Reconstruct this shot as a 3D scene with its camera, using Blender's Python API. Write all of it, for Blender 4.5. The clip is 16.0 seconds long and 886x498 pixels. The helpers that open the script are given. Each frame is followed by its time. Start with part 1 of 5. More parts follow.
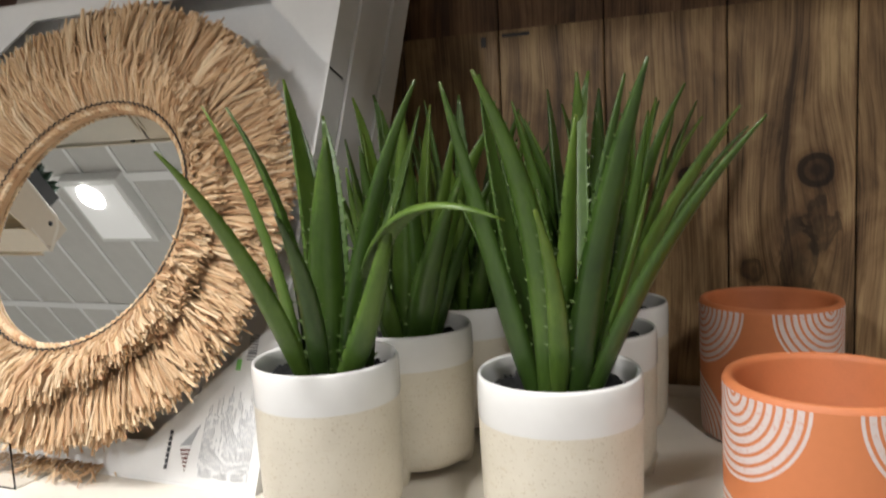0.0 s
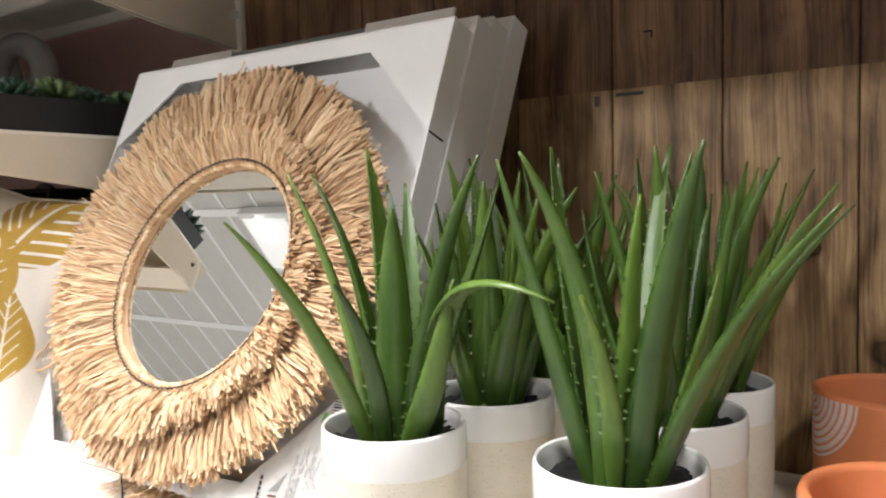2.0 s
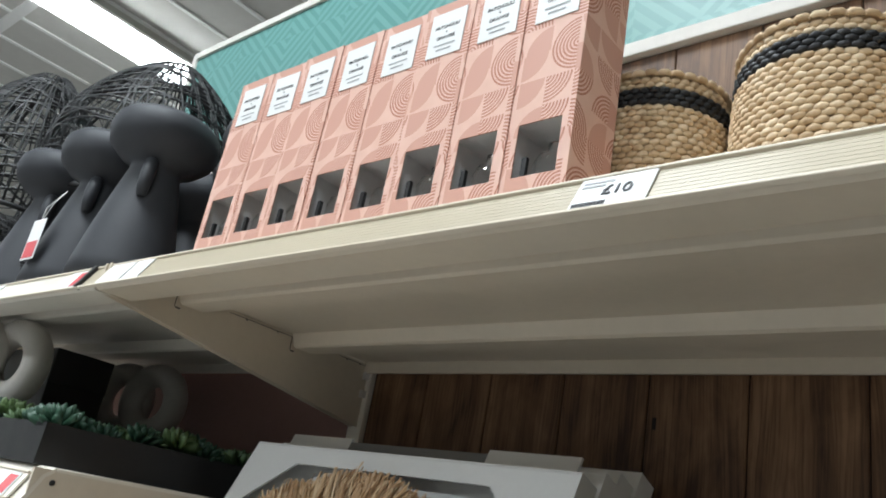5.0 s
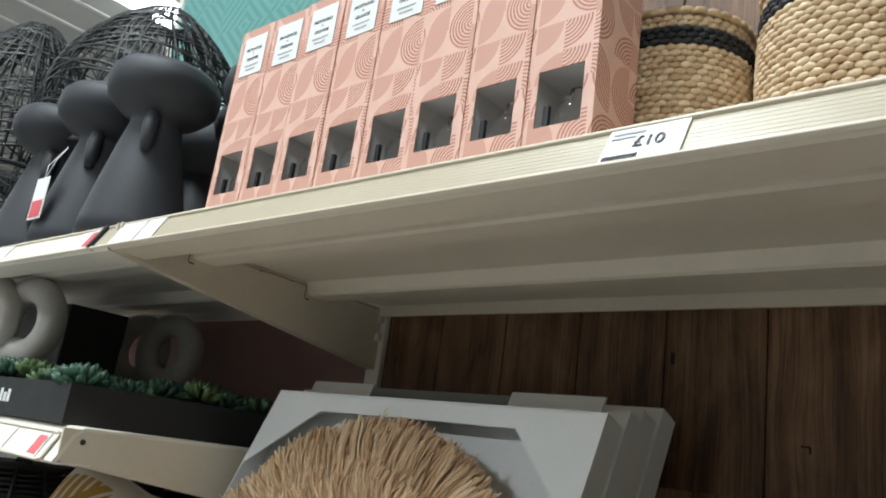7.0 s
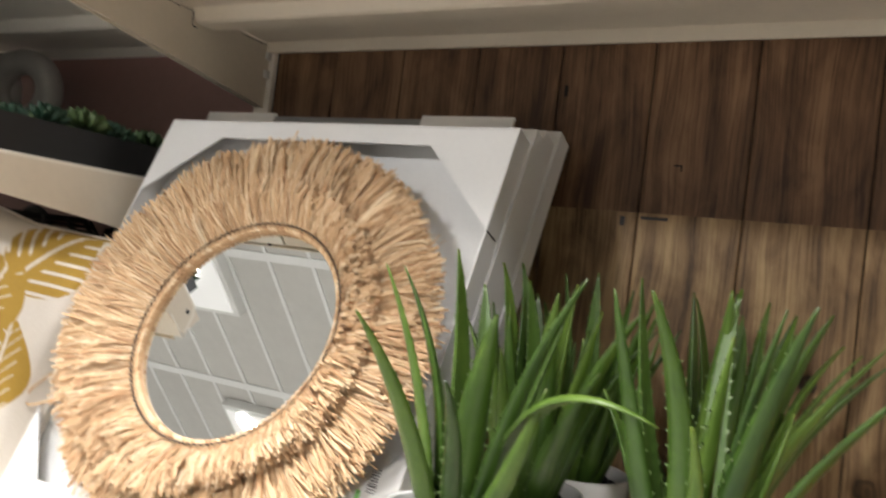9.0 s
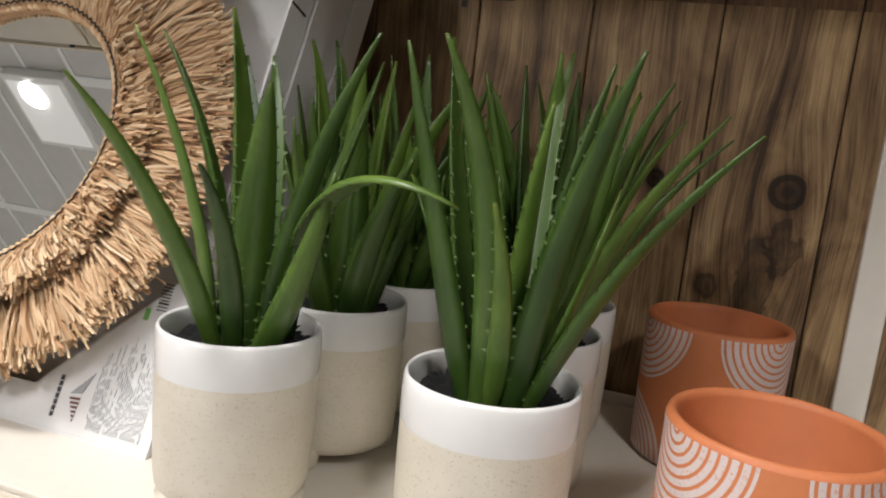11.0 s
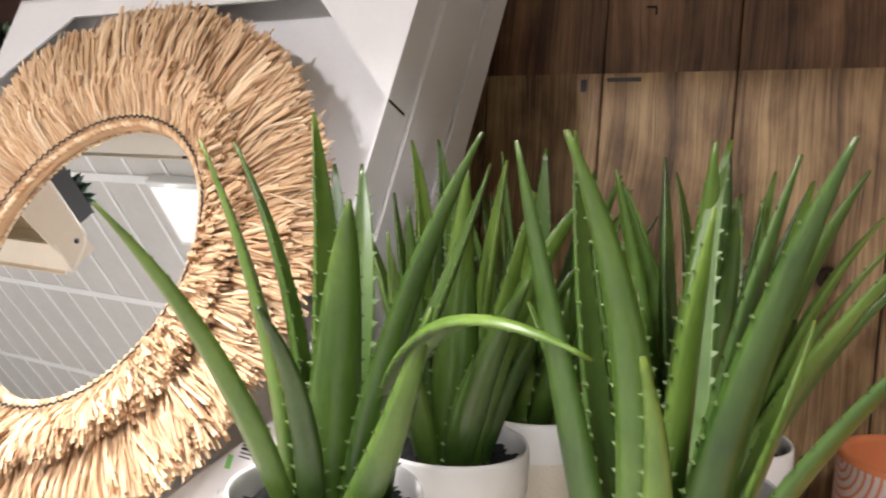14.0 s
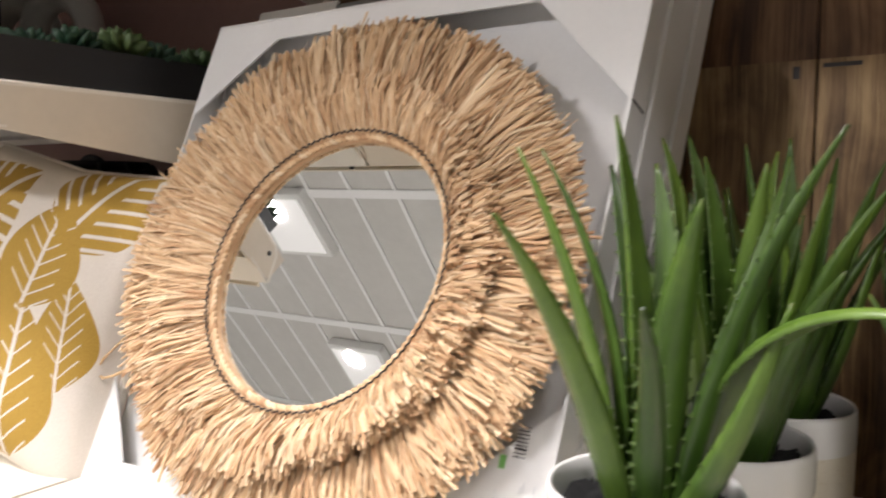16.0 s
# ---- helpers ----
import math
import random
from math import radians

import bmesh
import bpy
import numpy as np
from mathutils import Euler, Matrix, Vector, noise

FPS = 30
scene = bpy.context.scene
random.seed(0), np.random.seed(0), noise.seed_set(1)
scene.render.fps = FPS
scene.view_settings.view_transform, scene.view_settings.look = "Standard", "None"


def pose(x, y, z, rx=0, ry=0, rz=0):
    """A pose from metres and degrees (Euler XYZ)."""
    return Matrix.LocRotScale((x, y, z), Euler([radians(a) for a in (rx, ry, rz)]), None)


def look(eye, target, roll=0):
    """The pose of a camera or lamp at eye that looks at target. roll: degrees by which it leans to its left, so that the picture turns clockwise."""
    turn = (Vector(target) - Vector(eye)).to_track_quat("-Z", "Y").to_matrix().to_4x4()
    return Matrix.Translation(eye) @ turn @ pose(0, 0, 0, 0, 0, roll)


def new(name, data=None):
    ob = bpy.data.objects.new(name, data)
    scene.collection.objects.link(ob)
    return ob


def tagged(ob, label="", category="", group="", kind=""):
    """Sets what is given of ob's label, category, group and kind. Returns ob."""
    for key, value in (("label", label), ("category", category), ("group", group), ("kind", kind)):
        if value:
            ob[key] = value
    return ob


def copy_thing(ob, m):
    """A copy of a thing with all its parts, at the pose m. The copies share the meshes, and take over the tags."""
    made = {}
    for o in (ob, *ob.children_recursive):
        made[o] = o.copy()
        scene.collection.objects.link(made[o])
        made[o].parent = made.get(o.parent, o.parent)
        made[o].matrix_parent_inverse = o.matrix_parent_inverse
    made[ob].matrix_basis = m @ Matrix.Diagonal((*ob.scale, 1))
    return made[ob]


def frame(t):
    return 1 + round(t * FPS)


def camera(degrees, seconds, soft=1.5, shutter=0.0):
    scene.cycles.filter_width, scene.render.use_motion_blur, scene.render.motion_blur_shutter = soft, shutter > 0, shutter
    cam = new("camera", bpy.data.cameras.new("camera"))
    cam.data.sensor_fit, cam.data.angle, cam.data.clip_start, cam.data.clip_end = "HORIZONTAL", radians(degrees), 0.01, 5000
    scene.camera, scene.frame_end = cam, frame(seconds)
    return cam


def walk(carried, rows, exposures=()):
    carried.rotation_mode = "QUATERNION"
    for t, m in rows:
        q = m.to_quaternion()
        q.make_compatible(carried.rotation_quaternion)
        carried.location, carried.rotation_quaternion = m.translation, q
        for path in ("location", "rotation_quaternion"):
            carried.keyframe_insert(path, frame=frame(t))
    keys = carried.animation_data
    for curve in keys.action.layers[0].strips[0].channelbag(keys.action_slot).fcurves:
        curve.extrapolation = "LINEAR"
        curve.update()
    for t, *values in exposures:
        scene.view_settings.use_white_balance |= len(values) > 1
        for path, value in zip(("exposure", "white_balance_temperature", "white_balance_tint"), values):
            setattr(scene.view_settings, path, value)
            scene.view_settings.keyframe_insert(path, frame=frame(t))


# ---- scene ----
cam = camera(59.1, 16.0, 1.9, 0.4)
PATH = [
    (0, (0.173, -0.024, 1.288), (-0.592, 1.809, 1.052), -2.8),
    (0.5, (0.181, -0.019, 1.298), (-0.653, 1.796, 1.188), -2.0),
    (1, (0.208, -0.006, 1.31), (-0.721, 1.761, 1.196), -0.8),
    (1.5, (0.228, 0.011, 1.309), (-0.756, 1.748, 1.19), -0.6),
    (2, (0.233, 0.014, 1.31), (-0.896, 1.66, 1.185), -1.4),
    (2.5, (0.244, 0.012, 1.324), (-0.994, 1.581, 1.255), -1.9),
    (3, (0.229, -0.002, 1.356), (-1.104, 1.487, 1.448), -1.5),
    (3.5, (0.215, -0.02, 1.352), (-1.186, 1.4, 1.501), -0.6),
    (4, (0.212, -0.021, 1.347), (-1.229, 1.34, 1.615), 2.3),
    (4.5, (0.207, -0.016, 1.372), (-1.167, 1.322, 1.938), 11.2),
    (5, (0.209, -0.009, 1.408), (-1.082, 1.351, 2.105), 10.7),
    (7.5, (0.17, -0.042, 1.428), (-1.127, 1.414, 1.875), 6.7),
    (8, (0.128, -0.083, 1.352), (-1.117, 1.448, 1.679), 3.7),
    (8.5, (0.12, -0.109, 1.353), (-1.006, 1.542, 1.401), 4.3),
    (9, (0.13, -0.096, 1.336), (-0.811, 1.668, 1.381), 6.9),
    (9.5, (0.14, -0.061, 1.301), (-0.664, 1.747, 1.011), 9.6),
    (10, (0.154, -0.034, 1.299), (-0.553, 1.802, 0.941), 7.9),
    (12.5, (0.151, 0.121, 1.296), (-0.444, 2.004, 0.98), 6.0),
    (13, (0.148, 0.133, 1.308), (-0.544, 1.991, 1.045), 5.2),
    (13.5, (0.131, 0.135, 1.32), (-0.668, 1.958, 1.125), 3.7),
    (14, (0.115, 0.133, 1.313), (-0.828, 1.89, 1.157), 3.1),
    (14.5, (0.1, 0.126, 1.322), (-0.91, 1.845, 1.16), 1.7),
    (15, (0.085, 0.117, 1.325), (-0.974, 1.805, 1.161), 0.5),
    (15.5, (0.058, 0.098, 1.328), (-1.02, 1.777, 1.175), -0.5),
    (16, (0.003, 0.056, 1.311), (-1.111, 1.709, 1.149), 0.2),
]
EXPOSURES = [
    (0, -0.5, 6500, 10), (0.5, 0.15, 6400, 10), (1.0, 0.2, 6400, 10), (2.0, 0.2, 6400, 12), (2.5, 0.0, 6300, 12), (3.5, 0.08, 6250, 6), (4.0, -0.15, 6100, 4),
    (4.6, -0.6, 5950, 3), (5.2, -0.78, 5850, 3), (7.5, -0.75, 5950, 1), (8.5, -0.15, 6450, 8), (9.0, 0.05, 6500, 10), (9.6, -0.45, 6500, 10), (10.2, -0.65, 6500, 11),
    (12.5, -0.1, 6450, 13), (13.0, 0.32, 6450, 14), (13.5, 0.52, 6450, 17), (14.5, 0.5, 6450, 17), (15.0, 0.36, 6500, 17), (16.0, -0.12, 6550, 15)]
walk(cam, [(t, look(eye, target, roll)) for t, eye, target, roll in PATH], EXPOSURES)

# ---- world and lights ----
world = bpy.data.worlds.new("store_air")
world.use_nodes = True
world.node_tree.nodes["Background"].inputs[0].default_value = (0.95, 0.97, 1.0, 1)
world.node_tree.nodes["Background"].inputs[1].default_value = 0.03
scene.world = world
CEIL = 4.4


def lamp(name, x, y, sx, sy, power):
    """A ceiling light panel: an area lamp that shines down."""
    d = bpy.data.lights.new(name, "AREA")
    d.shape, d.size, d.size_y, d.energy, d.color = "RECTANGLE", sx, sy, power, (1.0, 0.985, 0.985)
    o = new(name, d)
    o.matrix_world = pose(x, y, CEIL - 0.12)
    return o


LIGHTS = ((-1.0, -0.75, 0.5, 1.6, 180), (1.9, -2.6, 0.5, 1.6, 95), (-2.6, -5.9, 0.6, 1.6, 510), (-4.8, 2.2, 0.25, 2.6, 300), (-7.6, -1.4, 0.5, 1.6, 200))
PANELS = ((-4.62, -2.12, 0.5, 0.56), (-4.75, -3.95, 0.55, 0.55))  # dim lit panels
for lx, ly, lw, ld, le in LIGHTS:
    lamp("ceiling_lamp", lx, ly, lw * 0.7, ld * 0.6, le)

# ---- materials ----


class Mat:
    """A small node builder for one principled material."""

    def __init__(self, name, rough=0.5, metal=0.0, spec=0.5):
        self.m = bpy.data.materials.new(name)
        self.m.use_nodes = True
        self.t = self.m.node_tree
        self.b = self.t.nodes["Principled BSDF"]
        self.b.inputs["Roughness"].default_value = rough
        self.b.inputs["Metallic"].default_value = metal
        self.b.inputs["Specular IOR Level"].default_value = spec

    def node(self, kind, **props):
        n = self.t.nodes.new(kind)
        for k, v in props.items():
            if k == "operation":
                n.operation = v
            elif k == "data_type":
                n.data_type = v
            elif k == "blend_type":
                n.blend_type = v
            elif k == "feature":
                n.feature = v
        return n

    def link(self, a, b):
        self.t.links.new(a, b)

    def put(self, sock, v):
        if isinstance(v, (int, float)):
            sock.default_value = v
        elif isinstance(v, tuple):
            sock.default_value = v
        else:
            self.link(v, sock)

    def math(self, op, a, b=0.0, c=0.0):
        n = self.node("ShaderNodeMath", operation=op)
        for s, v in zip(n.inputs, (a, b, c)):
            self.put(s, v)
        return n.outputs[0]

    def pos(self, sx=1, sy=1, sz=1, kind="Object"):
        n = self.node("ShaderNodeMapping")
        n.inputs["Scale"].default_value = (sx, sy, sz)
        if kind == "World":
            self.link(self.node("ShaderNodeNewGeometry").outputs["Position"], n.inputs[0])
        else:
            self.link(self.node("ShaderNodeTexCoord").outputs[kind], n.inputs[0])
        return n.outputs[0]

    def noise(self, vec, scale, detail=4.0, rough=0.55, dist=0.0):
        n = self.node("ShaderNodeTexNoise")
        self.link(vec, n.inputs["Vector"])
        n.inputs["Scale"].default_value, n.inputs["Detail"].default_value = scale, detail
        n.inputs["Roughness"].default_value, n.inputs["Distortion"].default_value = rough, dist
        return n.outputs["Fac"]

    def ramp(self, fac, *stops):
        n = self.node("ShaderNodeValToRGB")
        e = n.color_ramp.elements
        while len(e) < len(stops):
            e.new(0.5)
        for k, (p, c) in zip(e, stops):
            k.position = p
            k.color = c if len(c) == 4 else (*c, 1)
        self.link(fac, n.inputs[0])
        return n.outputs[0]

    def mix(self, fac, a, b, mode="MIX"):
        n = self.node("ShaderNodeMix", data_type="RGBA", blend_type=mode)
        self.put(n.inputs[0], fac)
        self.put(n.inputs[6], a if not isinstance(a, tuple) or len(a) == 4 else (*a, 1))
        self.put(n.inputs[7], b if not isinstance(b, tuple) or len(b) == 4 else (*b, 1))
        return n.outputs[2]

    def color(self, c):
        self.put(self.b.inputs["Base Color"], c if not isinstance(c, tuple) or len(c) == 4 else (*c, 1))
        return self

    def rough(self, v):
        self.put(self.b.inputs["Roughness"], v)
        return self

    def bump(self, h, strength=0.3, dist=0.001):
        n = self.node("ShaderNodeBump")
        n.inputs["Strength"].default_value, n.inputs["Distance"].default_value = strength, dist
        self.link(h, n.inputs["Height"])
        self.link(n.outputs[0], self.b.inputs["Normal"])
        return self

    def uv(self):
        n = self.node("ShaderNodeSeparateXYZ")
        self.link(self.node("ShaderNodeUVMap").outputs[0], n.inputs[0])
        return n.outputs[0], n.outputs[1]

    def rand(self, island=False):
        if island:
            return self.node("ShaderNodeNewGeometry").outputs["Random Per Island"]
        return self.node("ShaderNodeObjectInfo").outputs["Random"]


def plain(name, col, rough=0.5, metal=0.0, var=0.08, scale=30.0, bump=0.05, coat=0.0):
    """A plain surface with slight mottling at two scales."""
    m = Mat(name, rough, metal)
    p = m.pos(kind="World")
    n1, n2 = m.noise(p, scale, 3), m.noise(p, scale * 12, 2)
    f = m.math("ADD", m.math("MULTIPLY", n1, 0.65), m.math("MULTIPLY", n2, 0.35))
    lo, hi = tuple(c * (1 - var) for c in col), tuple(min(1, c * (1 + var)) for c in col)
    m.color(m.ramp(f, (0.3, lo), (0.7, hi)))
    m.rough(m.math("ADD", m.math("MULTIPLY", n1, 0.2), rough - 0.1))
    if bump:
        m.bump(n2, bump, 0.0006)
    m.b.inputs["Coat Weight"].default_value = coat
    return m.m


def wood_mat(name, dark, mid, light, knot=True):
    m = Mat(name, 0.5, spec=0.3)
    geo = m.node("ShaderNodeSeparateXYZ")
    m.link(m.node("ShaderNodeNewGeometry").outputs["Position"], geo.inputs[0])
    x, z = geo.outputs[0], geo.outputs[2]
    r = m.math("MULTIPLY", m.rand(), 37.0)
    comb = m.node("ShaderNodeCombineXYZ")
    # grain that bends round knots
    p0 = m.node("ShaderNodeCombineXYZ")
    m.put(p0.inputs[0], m.math("MULTIPLY", x, 6.0)), m.put(p0.inputs[1], r), m.put(p0.inputs[2], m.math("MULTIPLY", z, 2.2))
    wob = m.noise(p0.outputs[0], 1.6, 2)
    xx = m.math("ADD", x, m.math("MULTIPLY", m.math("SUBTRACT", wob, 0.5), 0.03))
    if knot:
        # the grain swells round the large knot and the flame below it
        off, lift = m.math("SUBTRACT", x, 0.214), m.math("SUBTRACT", z, 1.205)
        near = m.math("ADD", m.math("MULTIPLY", m.math("MULTIPLY", off, off), 420.0), m.math("MULTIPLY", m.math("MULTIPLY", lift, lift), 95.0))
        xx = m.math("SUBTRACT", xx, m.math("MULTIPLY", m.math("MULTIPLY", off, 0.85), m.math("EXPONENT", m.math("MULTIPLY", near, -1.0))))
    m.put(comb.inputs[0], m.math("MULTIPLY", xx, 1.0)), m.put(comb.inputs[1], r), m.put(comb.inputs[2], m.math("MULTIPLY", z, 0.05))
    bands = m.noise(comb.outputs[0], 42, 6, 0.62)
    fine_v = m.node("ShaderNodeCombineXYZ")
    m.put(fine_v.inputs[0], xx), m.put(fine_v.inputs[1], r), m.put(fine_v.inputs[2], m.math("MULTIPLY", z, 0.02))
    fine = m.noise(fine_v.outputs[0], 420, 3, 0.7)
    blot_v = m.node("ShaderNodeCombineXYZ")
    m.put(blot_v.inputs[0], x), m.put(blot_v.inputs[1], r), m.put(blot_v.inputs[2], m.math("MULTIPLY", z, 0.45))
    blot = m.noise(blot_v.outputs[0], 17, 4, 0.6, 0.6)
    f = m.math("ADD", m.math("MULTIPLY", bands, 0.46), m.math("ADD", m.math("MULTIPLY", fine, 0.2), m.math("MULTIPLY", blot, 0.38)))
    col = m.ramp(f, (0.43, dark), (0.535, mid), (0.64, light))
    streak = m.ramp(fine, (0.34, (0.3, 0.27, 0.25)), (0.5, (1, 1, 1)))
    col = m.mix(0.34, col, streak, "MULTIPLY")
    if knot:
        # small scattered knots
        kv = m.node("ShaderNodeCombineXYZ")
        m.put(kv.inputs[0], m.math("MULTIPLY", x, 7.9)), m.put(kv.inputs[1], r), m.put(kv.inputs[2], m.math("MULTIPLY", z, 4.5))
        v = m.node("ShaderNodeTexVoronoi")
        v.inputs["Scale"].default_value = 1.0
        m.link(kv.outputs[0], v.inputs["Vector"])
        kcol = m.ramp(v.outputs["Distance"], (0.04, (0.08, 0.06, 0.05)), (0.075, (0.3, 0.24, 0.2)), (0.10, (0.8, 0.76, 0.72)), (0.22, (1, 1, 1)))
        col = m.mix(0.9, col, kcol, "MULTIPLY")
        # the one large knot with its flame of grain below
        warp = m.noise(blot_v.outputs[0], 46, 3, 0.6, 1.2)
        for kx, kz, kr, sq, amp in ((0.222, 1.254, 0.0165, 1.0, 0.008), (0.205, 1.155, 0.019, 0.42, 0.05), (0.225, 1.195, 0.012, 0.4, 0.05), (0.09, 1.252, 0.009, 1.0, 0.008), (0.16, 1.145, 0.011, 0.9, 0.02)):
            dx = m.math("DIVIDE", m.math("SUBTRACT", m.math("ADD", x, m.math("MULTIPLY", m.math("SUBTRACT", warp, 0.5), amp)), kx), kr)
            dz = m.math("DIVIDE", m.math("MULTIPLY", m.math("SUBTRACT", z, kz), sq), kr)
            d = m.math("SQRT", m.math("ADD", m.math("MULTIPLY", dx, dx), m.math("MULTIPLY", dz, dz)))
            ring = m.math("SINE", m.math("MULTIPLY", d, 17.0))
            dk = m.ramp(m.math("ADD", m.math("MULTIPLY", d, 0.5), m.math("MULTIPLY", ring, 0.03)), (0.10, (0.07, 0.055, 0.045)), (0.30, (0.26, 0.2, 0.15)), (0.42, (0.05, 0.038, 0.03)), (0.52, (0.1, 0.075, 0.06)), (0.66, (0.75, 0.7, 0.65)), (0.9, (1, 1, 1)))
            col = m.mix(0.95 if sq == 1.0 else 0.72, col, dk, "MULTIPLY")
    m.color(col)
    m.rough(m.math("ADD", m.math("MULTIPLY", f, 0.3), 0.36))
    m.bump(m.math("ADD", fine, bands), 0.16, 0.0006)
    return m.m


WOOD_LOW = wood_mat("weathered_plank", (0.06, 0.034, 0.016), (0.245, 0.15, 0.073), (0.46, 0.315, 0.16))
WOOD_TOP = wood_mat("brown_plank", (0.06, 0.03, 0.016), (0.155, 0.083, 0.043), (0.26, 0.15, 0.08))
GAP = plain("dark_joint", (0.012, 0.009, 0.007), 0.9)
CREAM = plain("cream_powder_coat", (0.66, 0.585, 0.47), 0.38, var=0.05, scale=8, bump=0.03)
WHITE_STEEL = plain("white_powder_coat", (0.76, 0.71, 0.62), 0.35, var=0.04, scale=6, bump=0.03)
PINK_BACK = plain("dusky_pink_panel", (0.30, 0.17, 0.145), 0.6, var=0.1, scale=5)
WALL_PAINT = plain("store_wall_paint", (0.62, 0.62, 0.6), 0.7, var=0.05, scale=2)
FLOOR_M = plain("store_floor_vinyl", (0.36, 0.345, 0.325), 0.4, var=0.1, scale=3)
CEIL_M = plain("ceiling_tile", (0.64, 0.63, 0.60), 0.85, var=0.05, scale=9, bump=0.2)
GRID_M = plain("ceiling_grid_white", (0.92, 0.92, 0.91), 0.5, var=0.02)
BLACK = plain("black_plastic", (0.014, 0.014, 0.015), 0.45, var=0.2)
TAG_WHITE = plain("white_card", (0.8, 0.8, 0.79), 0.55, var=0.02)
INK = plain("dark_ink", (0.03, 0.03, 0.035), 0.6)
GREY_INK = plain("grey_ink", (0.36, 0.37, 0.38), 0.6)
PALE_INK = plain("pale_grey_ink", (0.58, 0.59, 0.60), 0.6)
RED_INK = plain("red_ink", (0.62, 0.08, 0.09), 0.5)
BROWN_INK = plain("brown_ink", (0.16, 0.06, 0.045), 0.6)
CARD = plain("grey_white_carton", (0.72, 0.715, 0.70), 0.5, var=0.03, scale=14, bump=0.04)
CARD_IN = plain("carton_inside_grey", (0.72, 0.715, 0.70), 0.6, var=0.04, scale=18)
SOIL = plain("black_potting_soil", (0.008, 0.008, 0.008), 0.95, var=0.5, scale=300, bump=1.0)
CHARCOAL = plain("charcoal_ceramic", (0.030, 0.032, 0.038), 0.62, var=0.12, scale=40, bump=0.15)
MATT_WHITE = plain("matt_white_ceramic", (0.66, 0.63, 0.58), 0.7, var=0.05, scale=60, bump=0.2)
WICKER_BLACK = plain("black_wicker", (0.012, 0.012, 0.013), 0.55, var=0.3, scale=200)
TOOTH = plain("pale_leaf_tooth", (0.11, 0.17, 0.05), 0.45, var=0.15, scale=200)
GREEN_INK = plain("green_ink", (0.2, 0.5, 0.14), 0.6)


def speckled():
    m = Mat("speckled_stoneware", 0.42)
    p = m.pos(kind="World")
    v = m.node("ShaderNodeTexVoronoi")
    v.inputs["Scale"].default_value = 330
    m.link(p, v.inputs["Vector"])
    spots = m.ramp(v.outputs["Distance"], (0.1, (0.55, 0.45, 0.32)), (0.24, (1, 1, 1)))
    base = m.ramp(m.noise(p, 45, 4), (0.3, (0.61, 0.56, 0.455)), (0.75, (0.66, 0.61, 0.50)))
    fleck = m.ramp(m.noise(m.pos(1, 1, 4, "World"), 130, 2), (0.62, (1, 1, 1)), (0.72, (0.86, 0.8, 0.68)))
    m.color(m.mix(0.6, m.mix(0.55, base, spots, "MULTIPLY"), fleck, "MULTIPLY"))
    m.b.inputs["Coat Weight"].default_value = 0.25
    m.b.inputs["Coat Roughness"].default_value = 0.2
    m.bump(m.noise(p, 160, 2), 0.08, 0.0008)
    return m.m


def glaze():
    m = Mat("white_gloss_glaze", 0.14)
    p = m.pos(kind="World")
    m.color(m.ramp(m.noise(p, 22, 3), (0.3, (0.70, 0.69, 0.66)), (0.7, (0.77, 0.765, 0.74))))
    m.bump(m.noise(p, 60, 2), 0.05, 0.001)
    return m.m


def aloe():
    m = Mat("aloe_leaf_green", 0.36)
    p = m.pos(kind="World")
    big, fine = m.noise(p, 24, 3), m.noise(m.pos(1, 1, 0.15, "World"), 420, 3)
    f = m.math("ADD", m.math("MULTIPLY", big, 0.5), m.math("ADD", m.math("MULTIPLY", fine, 0.18), m.math("MULTIPLY", m.rand(), 0.4)))
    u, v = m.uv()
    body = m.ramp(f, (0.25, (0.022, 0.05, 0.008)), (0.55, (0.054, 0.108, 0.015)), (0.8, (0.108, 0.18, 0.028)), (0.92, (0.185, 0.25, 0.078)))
    # multiplier up the leaf: base shade and lit top put into colour, brown end
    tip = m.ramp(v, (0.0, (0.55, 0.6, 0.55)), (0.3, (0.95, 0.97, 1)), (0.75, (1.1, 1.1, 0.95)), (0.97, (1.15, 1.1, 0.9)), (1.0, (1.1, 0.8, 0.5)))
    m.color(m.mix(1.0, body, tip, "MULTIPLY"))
    m.rough(m.math("ADD", m.math("MULTIPLY", big, 0.24), 0.24))
    m.b.inputs["Subsurface Weight"].default_value = 0.0
    m.bump(fine, 0.1, 0.0005)
    return m.m


def raffia():
    m = Mat("straw_raffia", 0.62)
    r = m.rand(island=True)
    p = m.pos(kind="Object")
    c = m.ramp(r, (0.0, (0.48, 0.275, 0.14)), (0.25, (0.645, 0.425, 0.235)), (0.65, (0.735, 0.525, 0.31)), (1.0, (0.82, 0.655, 0.44)))
    m.color(m.mix(0.35, c, m.ramp(m.noise(p, 70, 3), (0.3, (0.6, 0.45, 0.34)), (0.65, (1, 1, 1))), "MULTIPLY"))
    m.bump(m.noise(p, 900, 2), 0.2, 0.0005)
    return m.m


